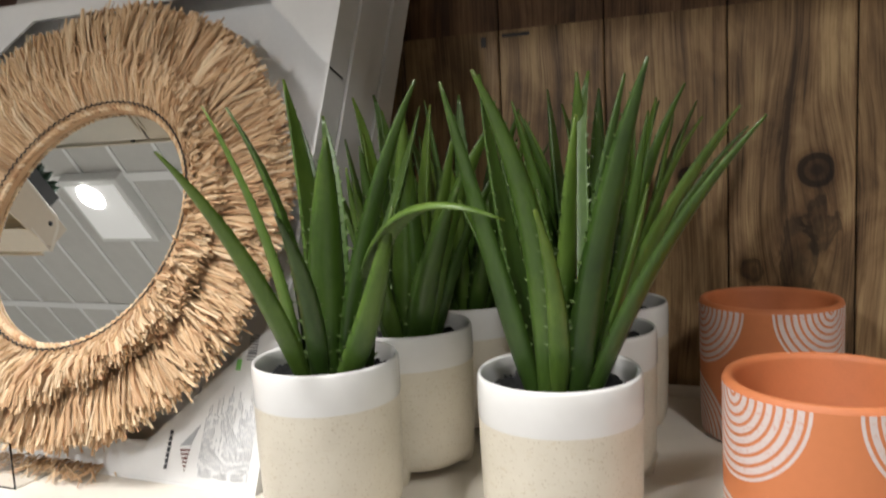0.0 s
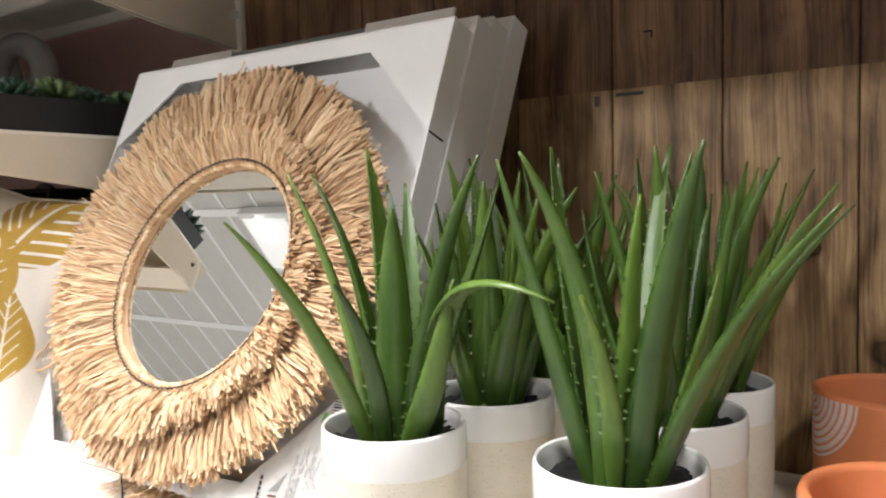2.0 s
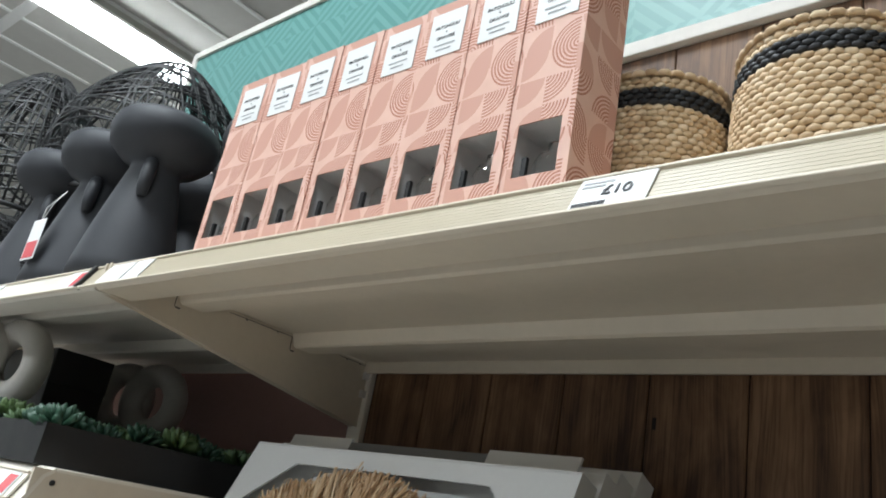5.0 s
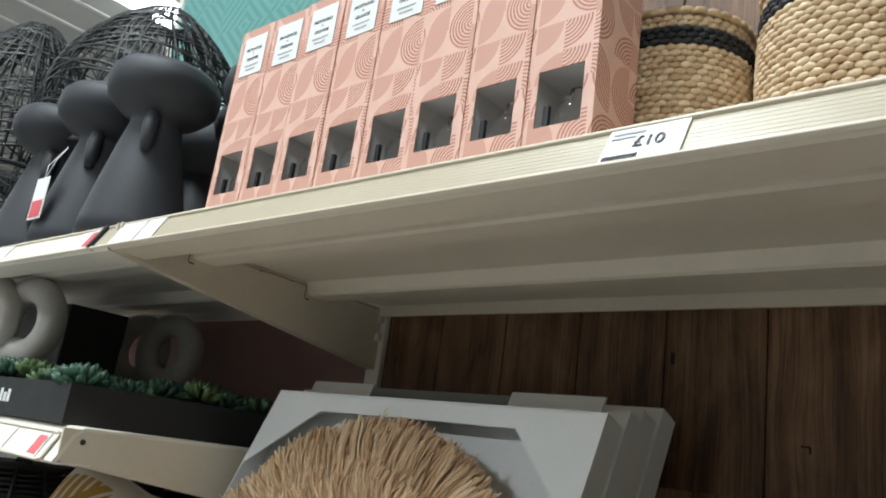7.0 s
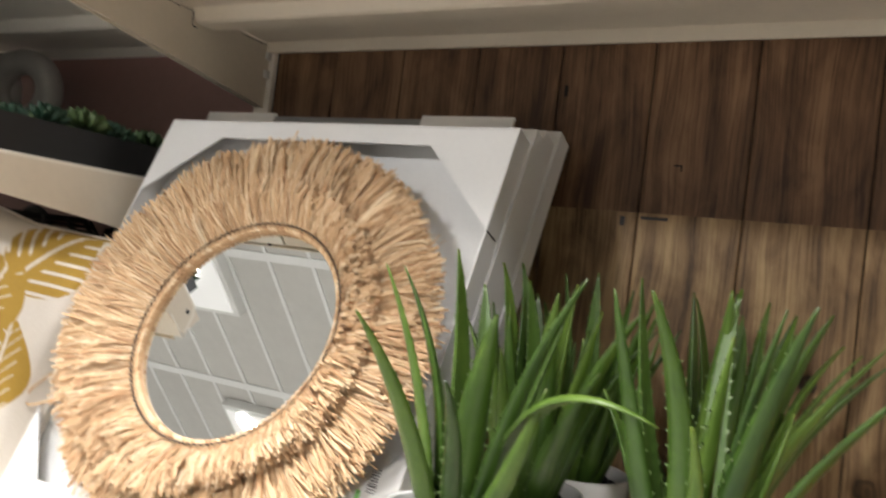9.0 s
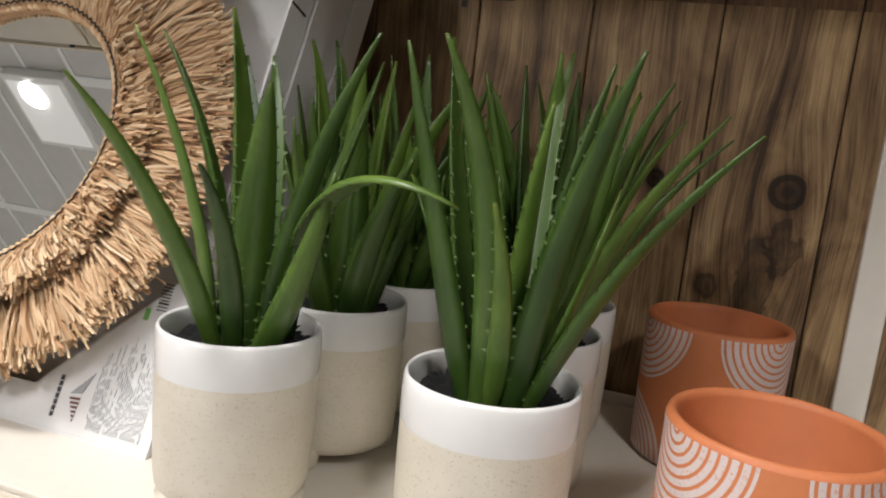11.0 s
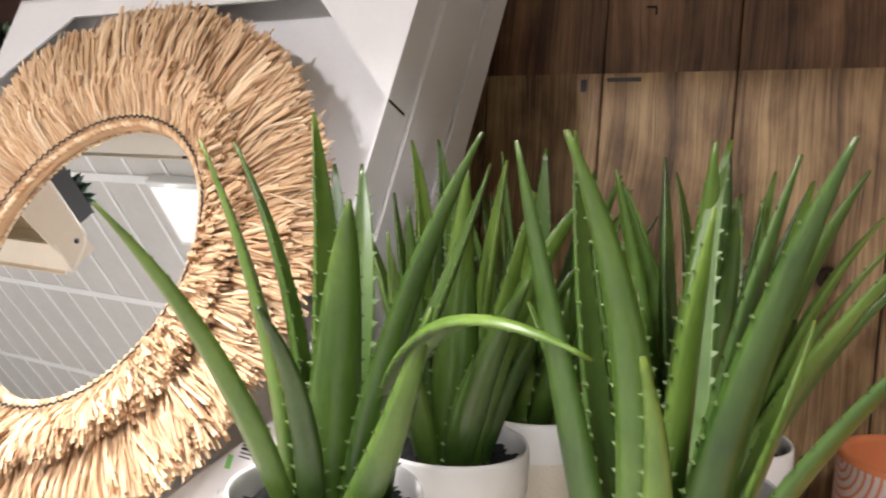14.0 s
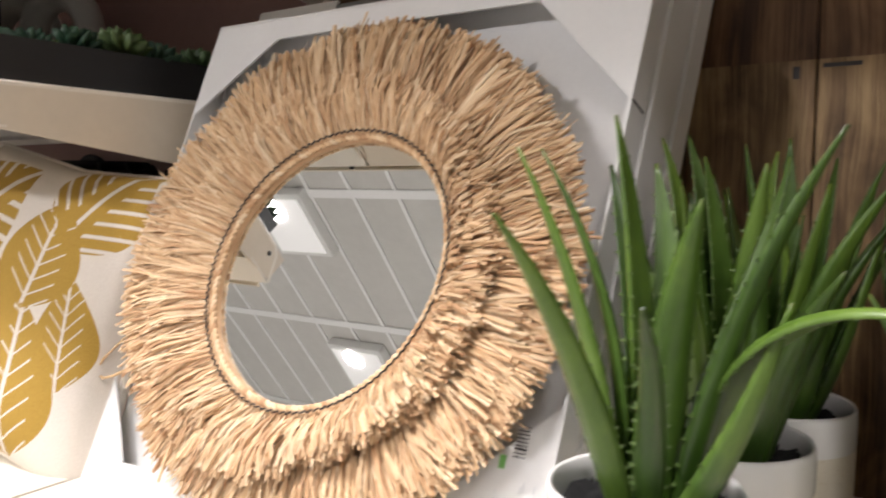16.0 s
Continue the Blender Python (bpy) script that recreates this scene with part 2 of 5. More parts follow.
def arch_print(name, base, line, period, top, bottom, reach, low_reach, pitch, share):
    """Fans of concentric arcs: u is the way round in metres, v the height."""
    m = Mat(name, 0.55)
    u, v = m.uv()
    p = m.pos(kind="World")

    def fan(off, v0, reach):
        a = m.math("SUBTRACT", m.math("MODULO", m.math("ADD", u, 50 * period + off), period), period / 2)
        b = m.math("SUBTRACT", v, v0)
        d = m.math("SQRT", m.math("ADD", m.math("MULTIPLY", a, a), m.math("MULTIPLY", b, b)))
        s = m.math("LESS_THAN", m.math("FRACT", m.math("DIVIDE", m.math("ADD", d, pitch * 0.3), pitch)), share)
        return m.math("MULTIPLY", s, m.math("LESS_THAN", d, reach))
    f = m.math("MAXIMUM", fan(0, top, reach), fan(0.016, bottom, low_reach))
    n = m.noise(p, 180, 3)
    b = m.mix(m.math("MULTIPLY", n, 0.4), (*base, 1), tuple(c * 0.75 for c in base))
    wear = m.math("MULTIPLY", f, m.ramp(m.noise(p, 420, 2), (0.28, (0.35, 0.35, 0.35)), (0.42, (0.93, 0.93, 0.93))))
    m.color(m.mix(wear, b, (*line, 1)))
    m.bump(m.math("ADD", m.math("MULTIPLY", f, 0.6), m.math("MULTIPLY", n, 0.3)), 0.25, 0.0006)
    return m.m


def carton_print():
    """Blush carton with copper half-round line motifs."""
    m = Mat("blush_carton_print", 0.6, spec=0.3)
    u, v = m.uv()
    cell = 0.027

    def split(a):
        q = m.math("DIVIDE", a, cell)
        i = m.math("FLOOR", q)
        return i, m.math("SUBTRACT", q, i)
    (iu, fu), (iv, fv) = split(u), split(v)
    w = m.node("ShaderNodeTexWhiteNoise")
    c = m.node("ShaderNodeCombineXYZ")
    m.put(c.inputs[0], iu), m.put(c.inputs[1], iv)
    m.link(c.outputs[0], w.inputs["Vector"])
    rnd = w.outputs["Value"]
    flip = m.math("GREATER_THAN", rnd, 0.5)
    cu = m.math("ABSOLUTE", m.math("SUBTRACT", fu, flip))
    cv = m.math("SUBTRACT", fv, m.math("GREATER_THAN", m.math("FRACT", m.math("MULTIPLY", rnd, 7.3)), 0.5))
    d = m.math("SQRT", m.math("ADD", m.math("MULTIPLY", cu, cu), m.math("MULTIPLY", cv, cv)))
    inside = m.math("LESS_THAN", d, 0.94)
    stripes = m.math("LESS_THAN", m.math("FRACT", m.math("MULTIPLY", d, 8.0)), 0.5)
    solid = m.math("GREATER_THAN", m.math("FRACT", m.math("MULTIPLY", rnd, 13.7)), 0.45)
    f = m.math("MULTIPLY", inside, m.math("MAXIMUM", stripes, solid))
    base = m.ramp(m.noise(m.pos(kind="World"), 40, 3), (0.3, (0.69, 0.44, 0.355)), (0.7, (0.75, 0.50, 0.415)))
    tone = m.mix(solid, (0.45, 0.19, 0.13, 1), (0.60, 0.335, 0.26, 1))
    m.color(m.mix(f, base, tone))
    return m.m


def teal_print():
    """Teal header print with darker woven dashes."""
    m = Mat("teal_woven_print", 0.45)
    g = m.node("ShaderNodeSeparateXYZ")
    m.link(m.node("ShaderNodeNewGeometry").outputs["Position"], g.inputs[0])
    x, z = g.outputs[0], g.outputs[2]
    c = 0.11
    iu, iv = m.math("FLOOR", m.math("DIVIDE", x, c)), m.math("FLOOR", m.math("DIVIDE", z, c))
    par = m.math("FLOORED_MODULO", m.math("ADD", iu, iv), 2.0)
    sgn = m.math("SUBTRACT", m.math("MULTIPLY", par, 2.0), 1.0)
    s = m.math("ADD", x, m.math("MULTIPLY", z, sgn))
    f = m.math("LESS_THAN", m.math("FRACT", m.math("DIVIDE", s, 0.035)), 0.5)
    m.color(m.mix(f, (0.15, 0.32, 0.30, 1), (0.105, 0.26, 0.235, 1)))
    return m.m


def leaf_print():
    """Cream cotton with mustard leaf shapes and cream veins."""
    m = Mat("mustard_leaf_cotton", 0.85)
    u, v = m.uv()
    tot = None
    # each leaf: centre, length, half width, angle, share of the cream slits
    for cx, cy, ln, wd, an, cut in ((0.095, 0.276, 0.109, 0.077, 47, 0.34), (0.022, 0.208, 0.063, 0.062, 209, 0.3), (0.147, 0.167, 0.094, 0.07, 109, 0.12), (0.235, 0.247, 0.074, 0.057, 86, 0.13), (0.284, 0.323, 0.081, 0.062, 64, 0.28), (0.246, 0.104, 0.099, 0.062, 97, 0.12), (0.303, 0.169, 0.071, 0.037, 101, 0.12), (0.036, 0.101, 0.086, 0.053, 81, 0.38), (0.16, 0.04, 0.081, 0.044, 49, 0.2)):
        ca, sa = math.cos(radians(an)), math.sin(radians(an))
        du, dv = m.math("SUBTRACT", u, cx), m.math("SUBTRACT", v, cy)
        a = m.math("ADD", m.math("MULTIPLY", du, ca / ln), m.math("MULTIPLY", dv, sa / ln))
        b = m.math("ADD", m.math("MULTIPLY", du, -sa / wd), m.math("MULTIPLY", dv, ca / wd))
        ab = m.math("ABSOLUTE", b)
        shape = m.math("LESS_THAN", m.math("ADD", m.math("MULTIPLY", a, a), m.math("MULTIPLY", ab, m.math("ADD", 0.75, m.math("MULTIPLY", a, 0.3)))), 0.8)
        rib = m.math("GREATER_THAN", ab, 0.05)
        vein = m.math("GREATER_THAN", m.math("FRACT", m.math("MULTIPLY", m.math("SUBTRACT", a, m.math("MULTIPLY", ab, 0.5)), 4.2)), cut)
        vein = m.math("MAXIMUM", vein, m.math("GREATER_THAN", ab, 0.62) if cut < 0.2 else m.math("LESS_THAN", ab, 0.3))
        one = m.math("MULTIPLY", shape, m.math("MULTIPLY", rib, vein))
        tot = one if tot is None else m.math("MAXIMUM", tot, one)
    p = m.pos(kind="World")
    weave = m.noise(p, 700, 2)
    cream = m.ramp(weave, (0.3, (0.66, 0.60, 0.52)), (0.7, (0.75, 0.69, 0.61)))
    gold = m.ramp(weave, (0.3, (0.36, 0.215, 0.03)), (0.7, (0.45, 0.275, 0.045)))
    m.color(m.mix(tot, cream, gold))
    m.bump(weave, 0.3, 0.0006)
    return m.m


def glass_mat(name, tint=(1, 1, 1, 1), rough=0.02, ior=1.49):
    m = Mat(name, rough)
    m.b.inputs["Base Color"].default_value = tint
    m.b.inputs["Transmission Weight"].default_value = 1.0
    m.b.inputs["IOR"].default_value = ior
    return m.m


def wicker_natural():
    m = Mat("natural_seagrass", 0.6)
    p = m.pos(kind="World")
    r = m.rand(island=True)
    c = m.ramp(r, (0.0, (0.52, 0.37, 0.21)), (0.5, (0.67, 0.51, 0.32)), (1.0, (0.78, 0.63, 0.43)))
    m.color(m.mix(0.4, c, m.ramp(m.noise(p, 120, 3), (0.3, (0.62, 0.52, 0.42)), (0.7, (1, 1, 1))), "MULTIPLY"))
    m.bump(m.noise(p, 700, 2), 0.3, 0.0006)
    return m.m


STONE, GLAZE, ALOE, RAFFIA = speckled(), glaze(), aloe(), raffia()
TERRA = arch_print("terracotta_arch_print", (0.60, 0.20, 0.075), (0.62, 0.55, 0.53), 0.13823, 1.133, 1.003, 0.0570, 0.0585, 0.0063, 0.66)
TERRA_IN = plain("terracotta_inside", (0.52, 0.165, 0.06), 0.6, var=0.08, scale=60, bump=0.1)
BLUSH, TEAL, COTTON = carton_print(), teal_print(), leaf_print()
ACRYLIC = glass_mat("clear_acrylic")
BOTTLE_GLASS = glass_mat("bottle_glass", (0.93, 0.96, 0.96, 1), 0.02, 1.5)
SEAGRASS = wicker_natural()
MIRROR = Mat("silvered_mirror", 0.012, 1.0).color((0.86, 0.88, 0.87)).m
THREAD = plain("black_thread", (0.012, 0.011, 0.012), 0.7)
CORD = plain("tan_cord", (0.5, 0.33, 0.17), 0.7)


def succulent():
    m = Mat("succulent_green", 0.5)
    c = m.ramp(m.rand(), (0.0, (0.018, 0.055, 0.032)), (0.6, (0.03, 0.08, 0.045)), (1.0, (0.11, 0.17, 0.055)))
    m.color(m.mix(0.5, c, m.ramp(m.noise(m.pos(kind="World"), 160, 3), (0.3, (0.55, 0.6, 0.6)), (0.7, (1.1, 1.1, 1.1))), "MULTIPLY"))
    return m.m


SUCC = succulent()


def led(name, power):
    m = Mat(name, 0.5)
    m.b.inputs["Emission Color"].default_value = (1, 0.97, 0.92, 1)
    m.b.inputs["Emission Strength"].default_value = power
    return m.m


LED, PANEL_LIT = led("lit_led_diffuser", 14.0), led("dim_panel_diffuser", 0.42)
PANEL_WHITE = plain("white_sign_board", (0.82, 0.82, 0.8), 0.5, var=0.02)

# ---- mesh helpers ----


def part(name, bm, material, parent=None, label="", smooth=False):
    me = bpy.data.meshes.new(name)
    if smooth:
        for f in bm.faces:
            f.smooth = True
    bm.to_mesh(me)
    bm.free()
    for mt in (material if isinstance(material, (list, tuple)) else [material]):
        me.materials.append(mt)
    ob = new(name, me)
    ob.parent = parent
    if label:
        tagged(ob, label)
    return ob


def thing(name, m, label, category, group=""):
    ob = new(name)
    ob.empty_display_size = 0.05
    ob.matrix_basis = m
    return tagged(ob, label, category, group)


def box(bm, x0, x1, y0, y1, z0, z1, bev=0.0):
    vs = [bm.verts.new((x, y, z)) for x in (x0, x1) for y in (y0, y1) for z in (z0, z1)]
    fs = [bm.faces.new([vs[i] for i in q]) for q in ((0, 1, 3, 2), (4, 6, 7, 5), (0, 4, 5, 1), (2, 3, 7, 6), (0, 2, 6, 4), (1, 5, 7, 3))]
    if bev:
        es = list({e for f in fs for e in f.edges})
        bmesh.ops.bevel(bm, geom=es, offset=bev, segments=2, profile=0.5, affect="EDGES")
    return bm


def slab(name, x0, x1, y0, y1, z0, z1, mat, parent=None, label="", bev=0.0):
    return part(name, box(bmesh.new(), x0, x1, y0, y1, z0, z1, bev), mat, parent, label)


def lathe(bm, prof, n=48, uvr=None, a0=0.0):
    """Turns a profile of (radius, z) round z. uvr: radius by which the way round goes into the UV map."""
    uv = bm.loops.layers.uv.verify() if uvr else None
    rings = [[bm.verts.new((r * math.cos(2 * math.pi * i / n), r * math.sin(2 * math.pi * i / n), z)) if r > 1e-6 else None for i in range(n)] for r, z in prof]
    tips = [bm.verts.new((0, 0, z)) if r <= 1e-6 else None for r, z in prof]
    for k in range(len(prof) - 1):
        for i in range(n):
            j = (i + 1) % n
            a, b, c, d = rings[k][i], rings[k][j], rings[k + 1][j], rings[k + 1][i]
            q = [v for v in ((tips[k] if tips[k] else a), (None if tips[k] else b), (tips[k + 1] if tips[k + 1] else c), (None if tips[k + 1] else d)) if v]
            f = bm.faces.new(q)
            f.smooth = True
            if uv:
                for lp in f.loops:
                    co = lp.vert.co
                    ang = math.atan2(co.y, co.x) % (2 * math.pi)
                    if j == 0 and ang < 0.01:
                        ang = 2 * math.pi
                    lp[uv].uv = ((ang + a0) * uvr, co.z)
    return bm


def tube(bm, pts, rad, n=6, closed=False, flat=1.0):
    """A round (or flattened) tube along points; rad is a number or a list."""
    pts = [Vector(p) for p in pts]
    m = len(pts)
    rings = []
    side = None
    for k, p in enumerate(pts):
        a = pts[(k - 1) % m] if closed or k else pts[k]
        b = pts[(k + 1) % m] if closed or k < m - 1 else pts[k]
        d = (b - a).normalized()
        if side is None:
            side = d.orthogonal().normalized()
        side = (side - d * side.dot(d)).normalized()
        up = d.cross(side)
        r = rad[k] if isinstance(rad, (list, tuple)) else rad
        rings.append([bm.verts.new(p + side * (r * math.cos(2 * math.pi * i / n)) + up * (r * flat * math.sin(2 * math.pi * i / n))) for i in range(n)])
    last = m if closed else m - 1
    for k in range(last):
        A, B = rings[k], rings[(k + 1) % m]
        for i in range(n):
            f = bm.faces.new((A[i], A[(i + 1) % n], B[(i + 1) % n], B[i]))
            f.smooth = True
    if not closed:
        bm.faces.new(rings[0][::-1]), bm.faces.new(rings[-1])
    return bm


def text_mesh(name, body, size, mat, parent, m, label=""):
    """Built-in lettering turned into a mesh, lying in its own xy plane."""
    cu = bpy.data.curves.new(name, "FONT")
    cu.body, cu.size, cu.extrude, cu.align_x, cu.align_y = body, size, 0.0003, "CENTER", "CENTER"
    tmp = bpy.data.objects.new(name, cu)
    scene.collection.objects.link(tmp)
    me = bpy.data.meshes.new_from_object(tmp.evaluated_get(bpy.context.evaluated_depsgraph_get()))
    bpy.data.objects.remove(tmp)
    me.materials.clear()
    me.materials.append(mat)
    ob = new(name, me)
    ob.parent = parent
    ob.matrix_basis = m
    if label:
        tagged(ob, label)
    return ob


def bars(name, rects, mat, parent, m, label=""):
    """Unreadable print as flat bars: rects of x0, x1, y0, y1 in its own plane."""
    bm = bmesh.new()
    for x0, x1, y0, y1 in rects:
        box(bm, x0, x1, y0, y1, 0, 0.0004)
    ob = part(name, bm, mat, parent, label)
    ob.matrix_basis = m
    return ob


FACE = Matrix(((1, 0, 0, 0), (0, 0, -1, 0), (0, 1, 0, 0), (0, 0, 0, 1)))  # own xy plane stood up to face the aisle


def rise(x, y, z):
    return Matrix.Translation((x, y, z)) @ FACE

# ---- the store round the shelves ----
XL, XR, YB, YF = -11.0, 8.0, 9.0, -11.0
tagged(slab("floor", XL, XR, YF, YB, -0.1, 0.0, FLOOR_M), "grey vinyl store floor", "floor", kind="structure")
tagged(slab("wall_west", XL - 0.2, XL, YF, YB, 0, CEIL, WALL_PAINT), "pale painted store wall", "wall", kind="structure")
tagged(slab("wall_east", XR, XR + 0.2, YF, YB, 0, CEIL, WALL_PAINT), "pale painted store wall", "wall", kind="structure")
tagged(slab("wall_north", XL - 0.2, XR + 0.2, YB, YB + 0.2, 0, CEIL, WALL_PAINT), "pale painted store wall", "wall", kind="structure")
tagged(slab("wall_south", XL - 0.2, XR + 0.2, YF - 0.2, YF, 0, CEIL, WALL_PAINT), "pale painted store wall", "wall", kind="structure")
bm = box(bmesh.new(), XL, XR, YF, YB, CEIL, CEIL + 0.15)
tagged(part("ceiling", bm, CEIL_M), "grey tiled suspended store ceiling", "ceiling", kind="structure")
bm = bmesh.new()
xg = XL + 0.25
while xg < XR:
    box(bm, xg - 0.017, xg + 0.017, YF, YB, CEIL - 0.012, CEIL - 0.001)
    xg += 0.43
for yg in (-9.6, -8.05, -6.5, -4.95, -3.4, -1.85, -0.3, 1.25, 2.8, 4.35, 5.9, 7.45):
    box(bm, XL, XR, yg - 0.04, yg + 0.04, CEIL - 0.016, CEIL - 0.002)
tagged(part("ceiling_grid", bm, GRID_M), "white metal ceiling grid bars", "ceiling", kind="structure")


def light_housing(x, y, sx, sy, lit=None):
    t = thing("ceiling_light", pose(x, y, CEIL - 0.1), "white box ceiling light with lit diffuser", "ceiling light", "ceiling lights")
    if sx < 0.3:
        slab("housing", -sx / 2, sx / 2, -sy / 2, sy / 2, -0.02, 0.0, PANEL_WHITE, t)
        slab("diffuser", -sx / 2, sx / 2, -sy / 2, sy / 2, -0.11, -0.021, LED, t, bev=0.02)
        for q in (-0.4, 0.4):
            slab("hanger", -0.006, 0.006, sy * q - 0.006, sy * q + 0.006, 0.0, 0.0985, PANEL_WHITE, t)
        return
    slab("housing", -sx / 2 - 0.05, sx / 2 + 0.05, -sy / 2 - 0.05, sy / 2 + 0.05, 0.0, 0.095, PANEL_WHITE, t, bev=0.01)
    slab("diffuser", -sx / 2, sx / 2, -sy / 2, sy / 2, -0.012, -0.002, lit or LED, t)
    if lit:
        part("spot_lens", lathe(bmesh.new(), [(0, -0.03), (0.10, -0.03), (0.12, -0.013), (0, -0.013)], 24), LED, t).matrix_basis = pose(-sx * 0.1, sy * 0.3, 0)


for lx, ly, lw, ld, le in LIGHTS:
    light_housing(lx, ly, lw, ld)
for lx, ly, lw, ld in PANELS:
    light_housing(lx, ly, lw, ld, PANEL_LIT)

# ---- shelving: two bays, posts at the ends ----
X0, X1, X2 = -1.77, -0.772, 0.315      # posts
YW = 0.9                               # face of the wood back
ZS, ZT, ZM = 1.0, 1.676, 1.412         # tops: low shelf, high shelf, middle shelf of the far bay
YL, YU = 0.432, 0.41                   # front edges

gon = thing("shelving_unit", Matrix(), "cream metal store shelving with uprights and brackets", "shelving")
for x in (X0, X1, X2):
    slab("upright", x - 0.016, x + 0.016, 0.893, 0.96, 0.0, 2.16, WHITE_STEEL, gon, bev=0.002)
slab("base_plinth", X0, X2, 0.45, 0.89, 0.0, 0.14, WHITE_STEEL, gon)
slab("rear_panel", X0, X2 + 1.0, 0.955, 0.975, 0.0, 2.62, WHITE_STEEL, gon)


def bracket(x, y0, y1, zf0, zf1, zb0, zb1, mat):
    """A sheet bracket, shallow in front and deep at the upright."""
    bm = bmesh.new()
    pr = [(y0, zf0), (y0 + 0.012, zf0 - 0.004), (y1, zb0), (y1, zb1), (y0, zf1)]
    a = [bm.verts.new((x - 0.0018, y, z)) for y, z in pr]
    b = [bm.verts.new((x + 0.0018, y, z)) for y, z in pr]
    bm.faces.new(a[::-1]), bm.faces.new(b)
    for i in range(len(pr)):
        j = (i + 1) % len(pr)
        bm.faces.new((a[i], a[j], b[j], b[i]))
    ob = part("bracket", bm, mat, gon)
    bm = bmesh.new()
    lathe(bm, [(0, 0.0026), (0.0036, 0.0026), (0.0036, -0.0026), (0, -0.0026)], 12)
    h = part("bolt_hole", bm, BLACK, ob)
    h.matrix_basis = pose(x, y0 + 0.026, (zf0 + zf1) / 2 + 0.004, 0, 90, 0)
    # slits under the deck and hook tabs at the upright
    bm = bmesh.new()
    for yy, ln in ((0.035, 0.068), (0.188, 0.118), (0.41, 0.06)) if zf1 > 1.5 else ((0.41, 0.03),):
        box(bm, x - 0.0021, x + 0.0021, y0 + yy, y0 + yy + ln, zf1 - 0.0045, zf1 - 0.0037)
        for tab in (0.25, 0.75):
            box(bm, x - 0.0021, x + 0.0021, y0 + yy + ln * tab, y0 + yy + ln * tab + 0.003, zf1 - 0.0065, zf1 - 0.0045)
    for yy in (0.1005, 0.3065) if zf1 > 1.5 else ():
        box(bm, x - 0.0021, x + 0.0021, y0 + yy, y0 + yy + 0.0012, zf1 - 0.024, zf1 - 0.004)
        box(bm, x - 0.0021, x + 0.0021, y0 + yy + 0.002, y0 + yy + 0.01, zf1 - 0.0262, zf1 - 0.0242)
    tagged(part("slit_row", bm, BLACK, ob), kind="stuff")
    bm = bmesh.new()
    for dz in (0.015, 0.045):
        box(bm, x + 0.002, x + 0.008, y1 - 0.012, y1 + 0.004, zb1 - dz - 0.012, zb1 - dz)
    part("hook_tab", bm, MATT_WHITE, ob)
    return ob


def shelf(name, x0, x1, yf, zt, label, mat=None, front=0.042, back=0.884):
    """A folded sheet shelf: deck, front lip, two hat channels below, rear lip."""
    mat = mat or CREAM
    t = thing(name, Matrix(), label, "shelf", "metal shelves")
    leaning = "low" not in name and "bottom" not in name
    slab("deck", x0, x1, yf + (0.0275 if leaning else 0.0), back, zt - 0.006, zt, mat, t, bev=0.0015)
    bm = bmesh.new()
    if leaning:
        pr = [(yf + p, zt - q) for p, q in ((0.0272, 0.0005), (0.0145, 0.0095), (-0.0035, 0.043), (0.0, 0.046), (0.045, 0.046), (0.045, 0.0435), (0.0025, 0.0435), (0.018, 0.0125), (0.0272, 0.006))]
    else:
        pr = [(yf, zt - 0.006), (yf - 0.002, zt - 0.012), (yf - 0.001, zt - front), (yf + 0.022, zt - front - 0.003), (yf + 0.03, zt - front + 0.006), (yf + 0.012, zt - front + 0.012), (yf + 0.01, zt - 0.006)]
    a = [bm.verts.new((x0, y, z)) for y, z in pr]
    b = [bm.verts.new((x1, y, z)) for y, z in pr]
    bm.faces.new(a), bm.faces.new(b[::-1])
    for i in range(len(pr)):
        j = (i + 1) % len(pr)
        bm.faces.new((a[j], a[i], b[i], b[j]))
    part("front_lip", bm, mat, t)
    for y0, w in ((0.522, 0.040), (0.728, 0.040)):
        bm = bmesh.new()
        pr = [(y0 - 0.008, zt - 0.006), (y0 - 0.001, zt - 0.023), (y0 + 0.003, zt - 0.026), (y0 + w - 0.003, zt - 0.026), (y0 + w + 0.001, zt - 0.024), (y0 + w + 0.036, zt - 0.006)]
        a = [bm.verts.new((x0, y, z)) for y, z in pr]
        b = [bm.verts.new((x1 - 0.001, y, z)) for y, z in pr]
        bm.faces.new(a), bm.faces.new(b[::-1])
        for i in range(len(pr)):
            j = (i + 1) % len(pr)
            f = bm.faces.new((a[j], a[i], b[i], b[j]))
        part("hat_channel", bm, mat, t)
    slab("rear_lip", x0, x1, back, back + 0.006, zt - 0.024, zt + 0.012, mat, t, bev=0.001)
    return t


LEANING = -28.6  # the rails of the upper shelves lean back


def ticket_strip(x0, x1, y, z0, z1, label, tilt=0.0):
    """A clear-fronted ribbed ticket rail along a shelf's front edge, leaning back a little."""
    t = thing("ticket_rail", pose(0, y, z0, tilt, 0, 0), label, "ticket rail", "ticket rails")
    h = z1 - z0
    insert = WHITE_STEEL if "white" in label else RIB
    slab("backing", x0, x1, 0.0, 0.002, 0.0, h, insert, t)
    n = max(6, int(h / 0.0042))
    for i in range(n):
        z = h * (i + 0.5) / n
        slab("rib", x0, x1, -0.0002 if tilt else -0.0012, 0.0004, z - 0.0011, z + 0.0011, insert, t)
    slab("top_bead", x0, x1, -0.003, 0.002, h, h + 0.003, CREAM, t, bev=0.0008)
    slab("bottom_bead", x0, x1, -0.003, 0.002, -0.003, 0.0, CREAM, t, bev=0.0008)
    return t


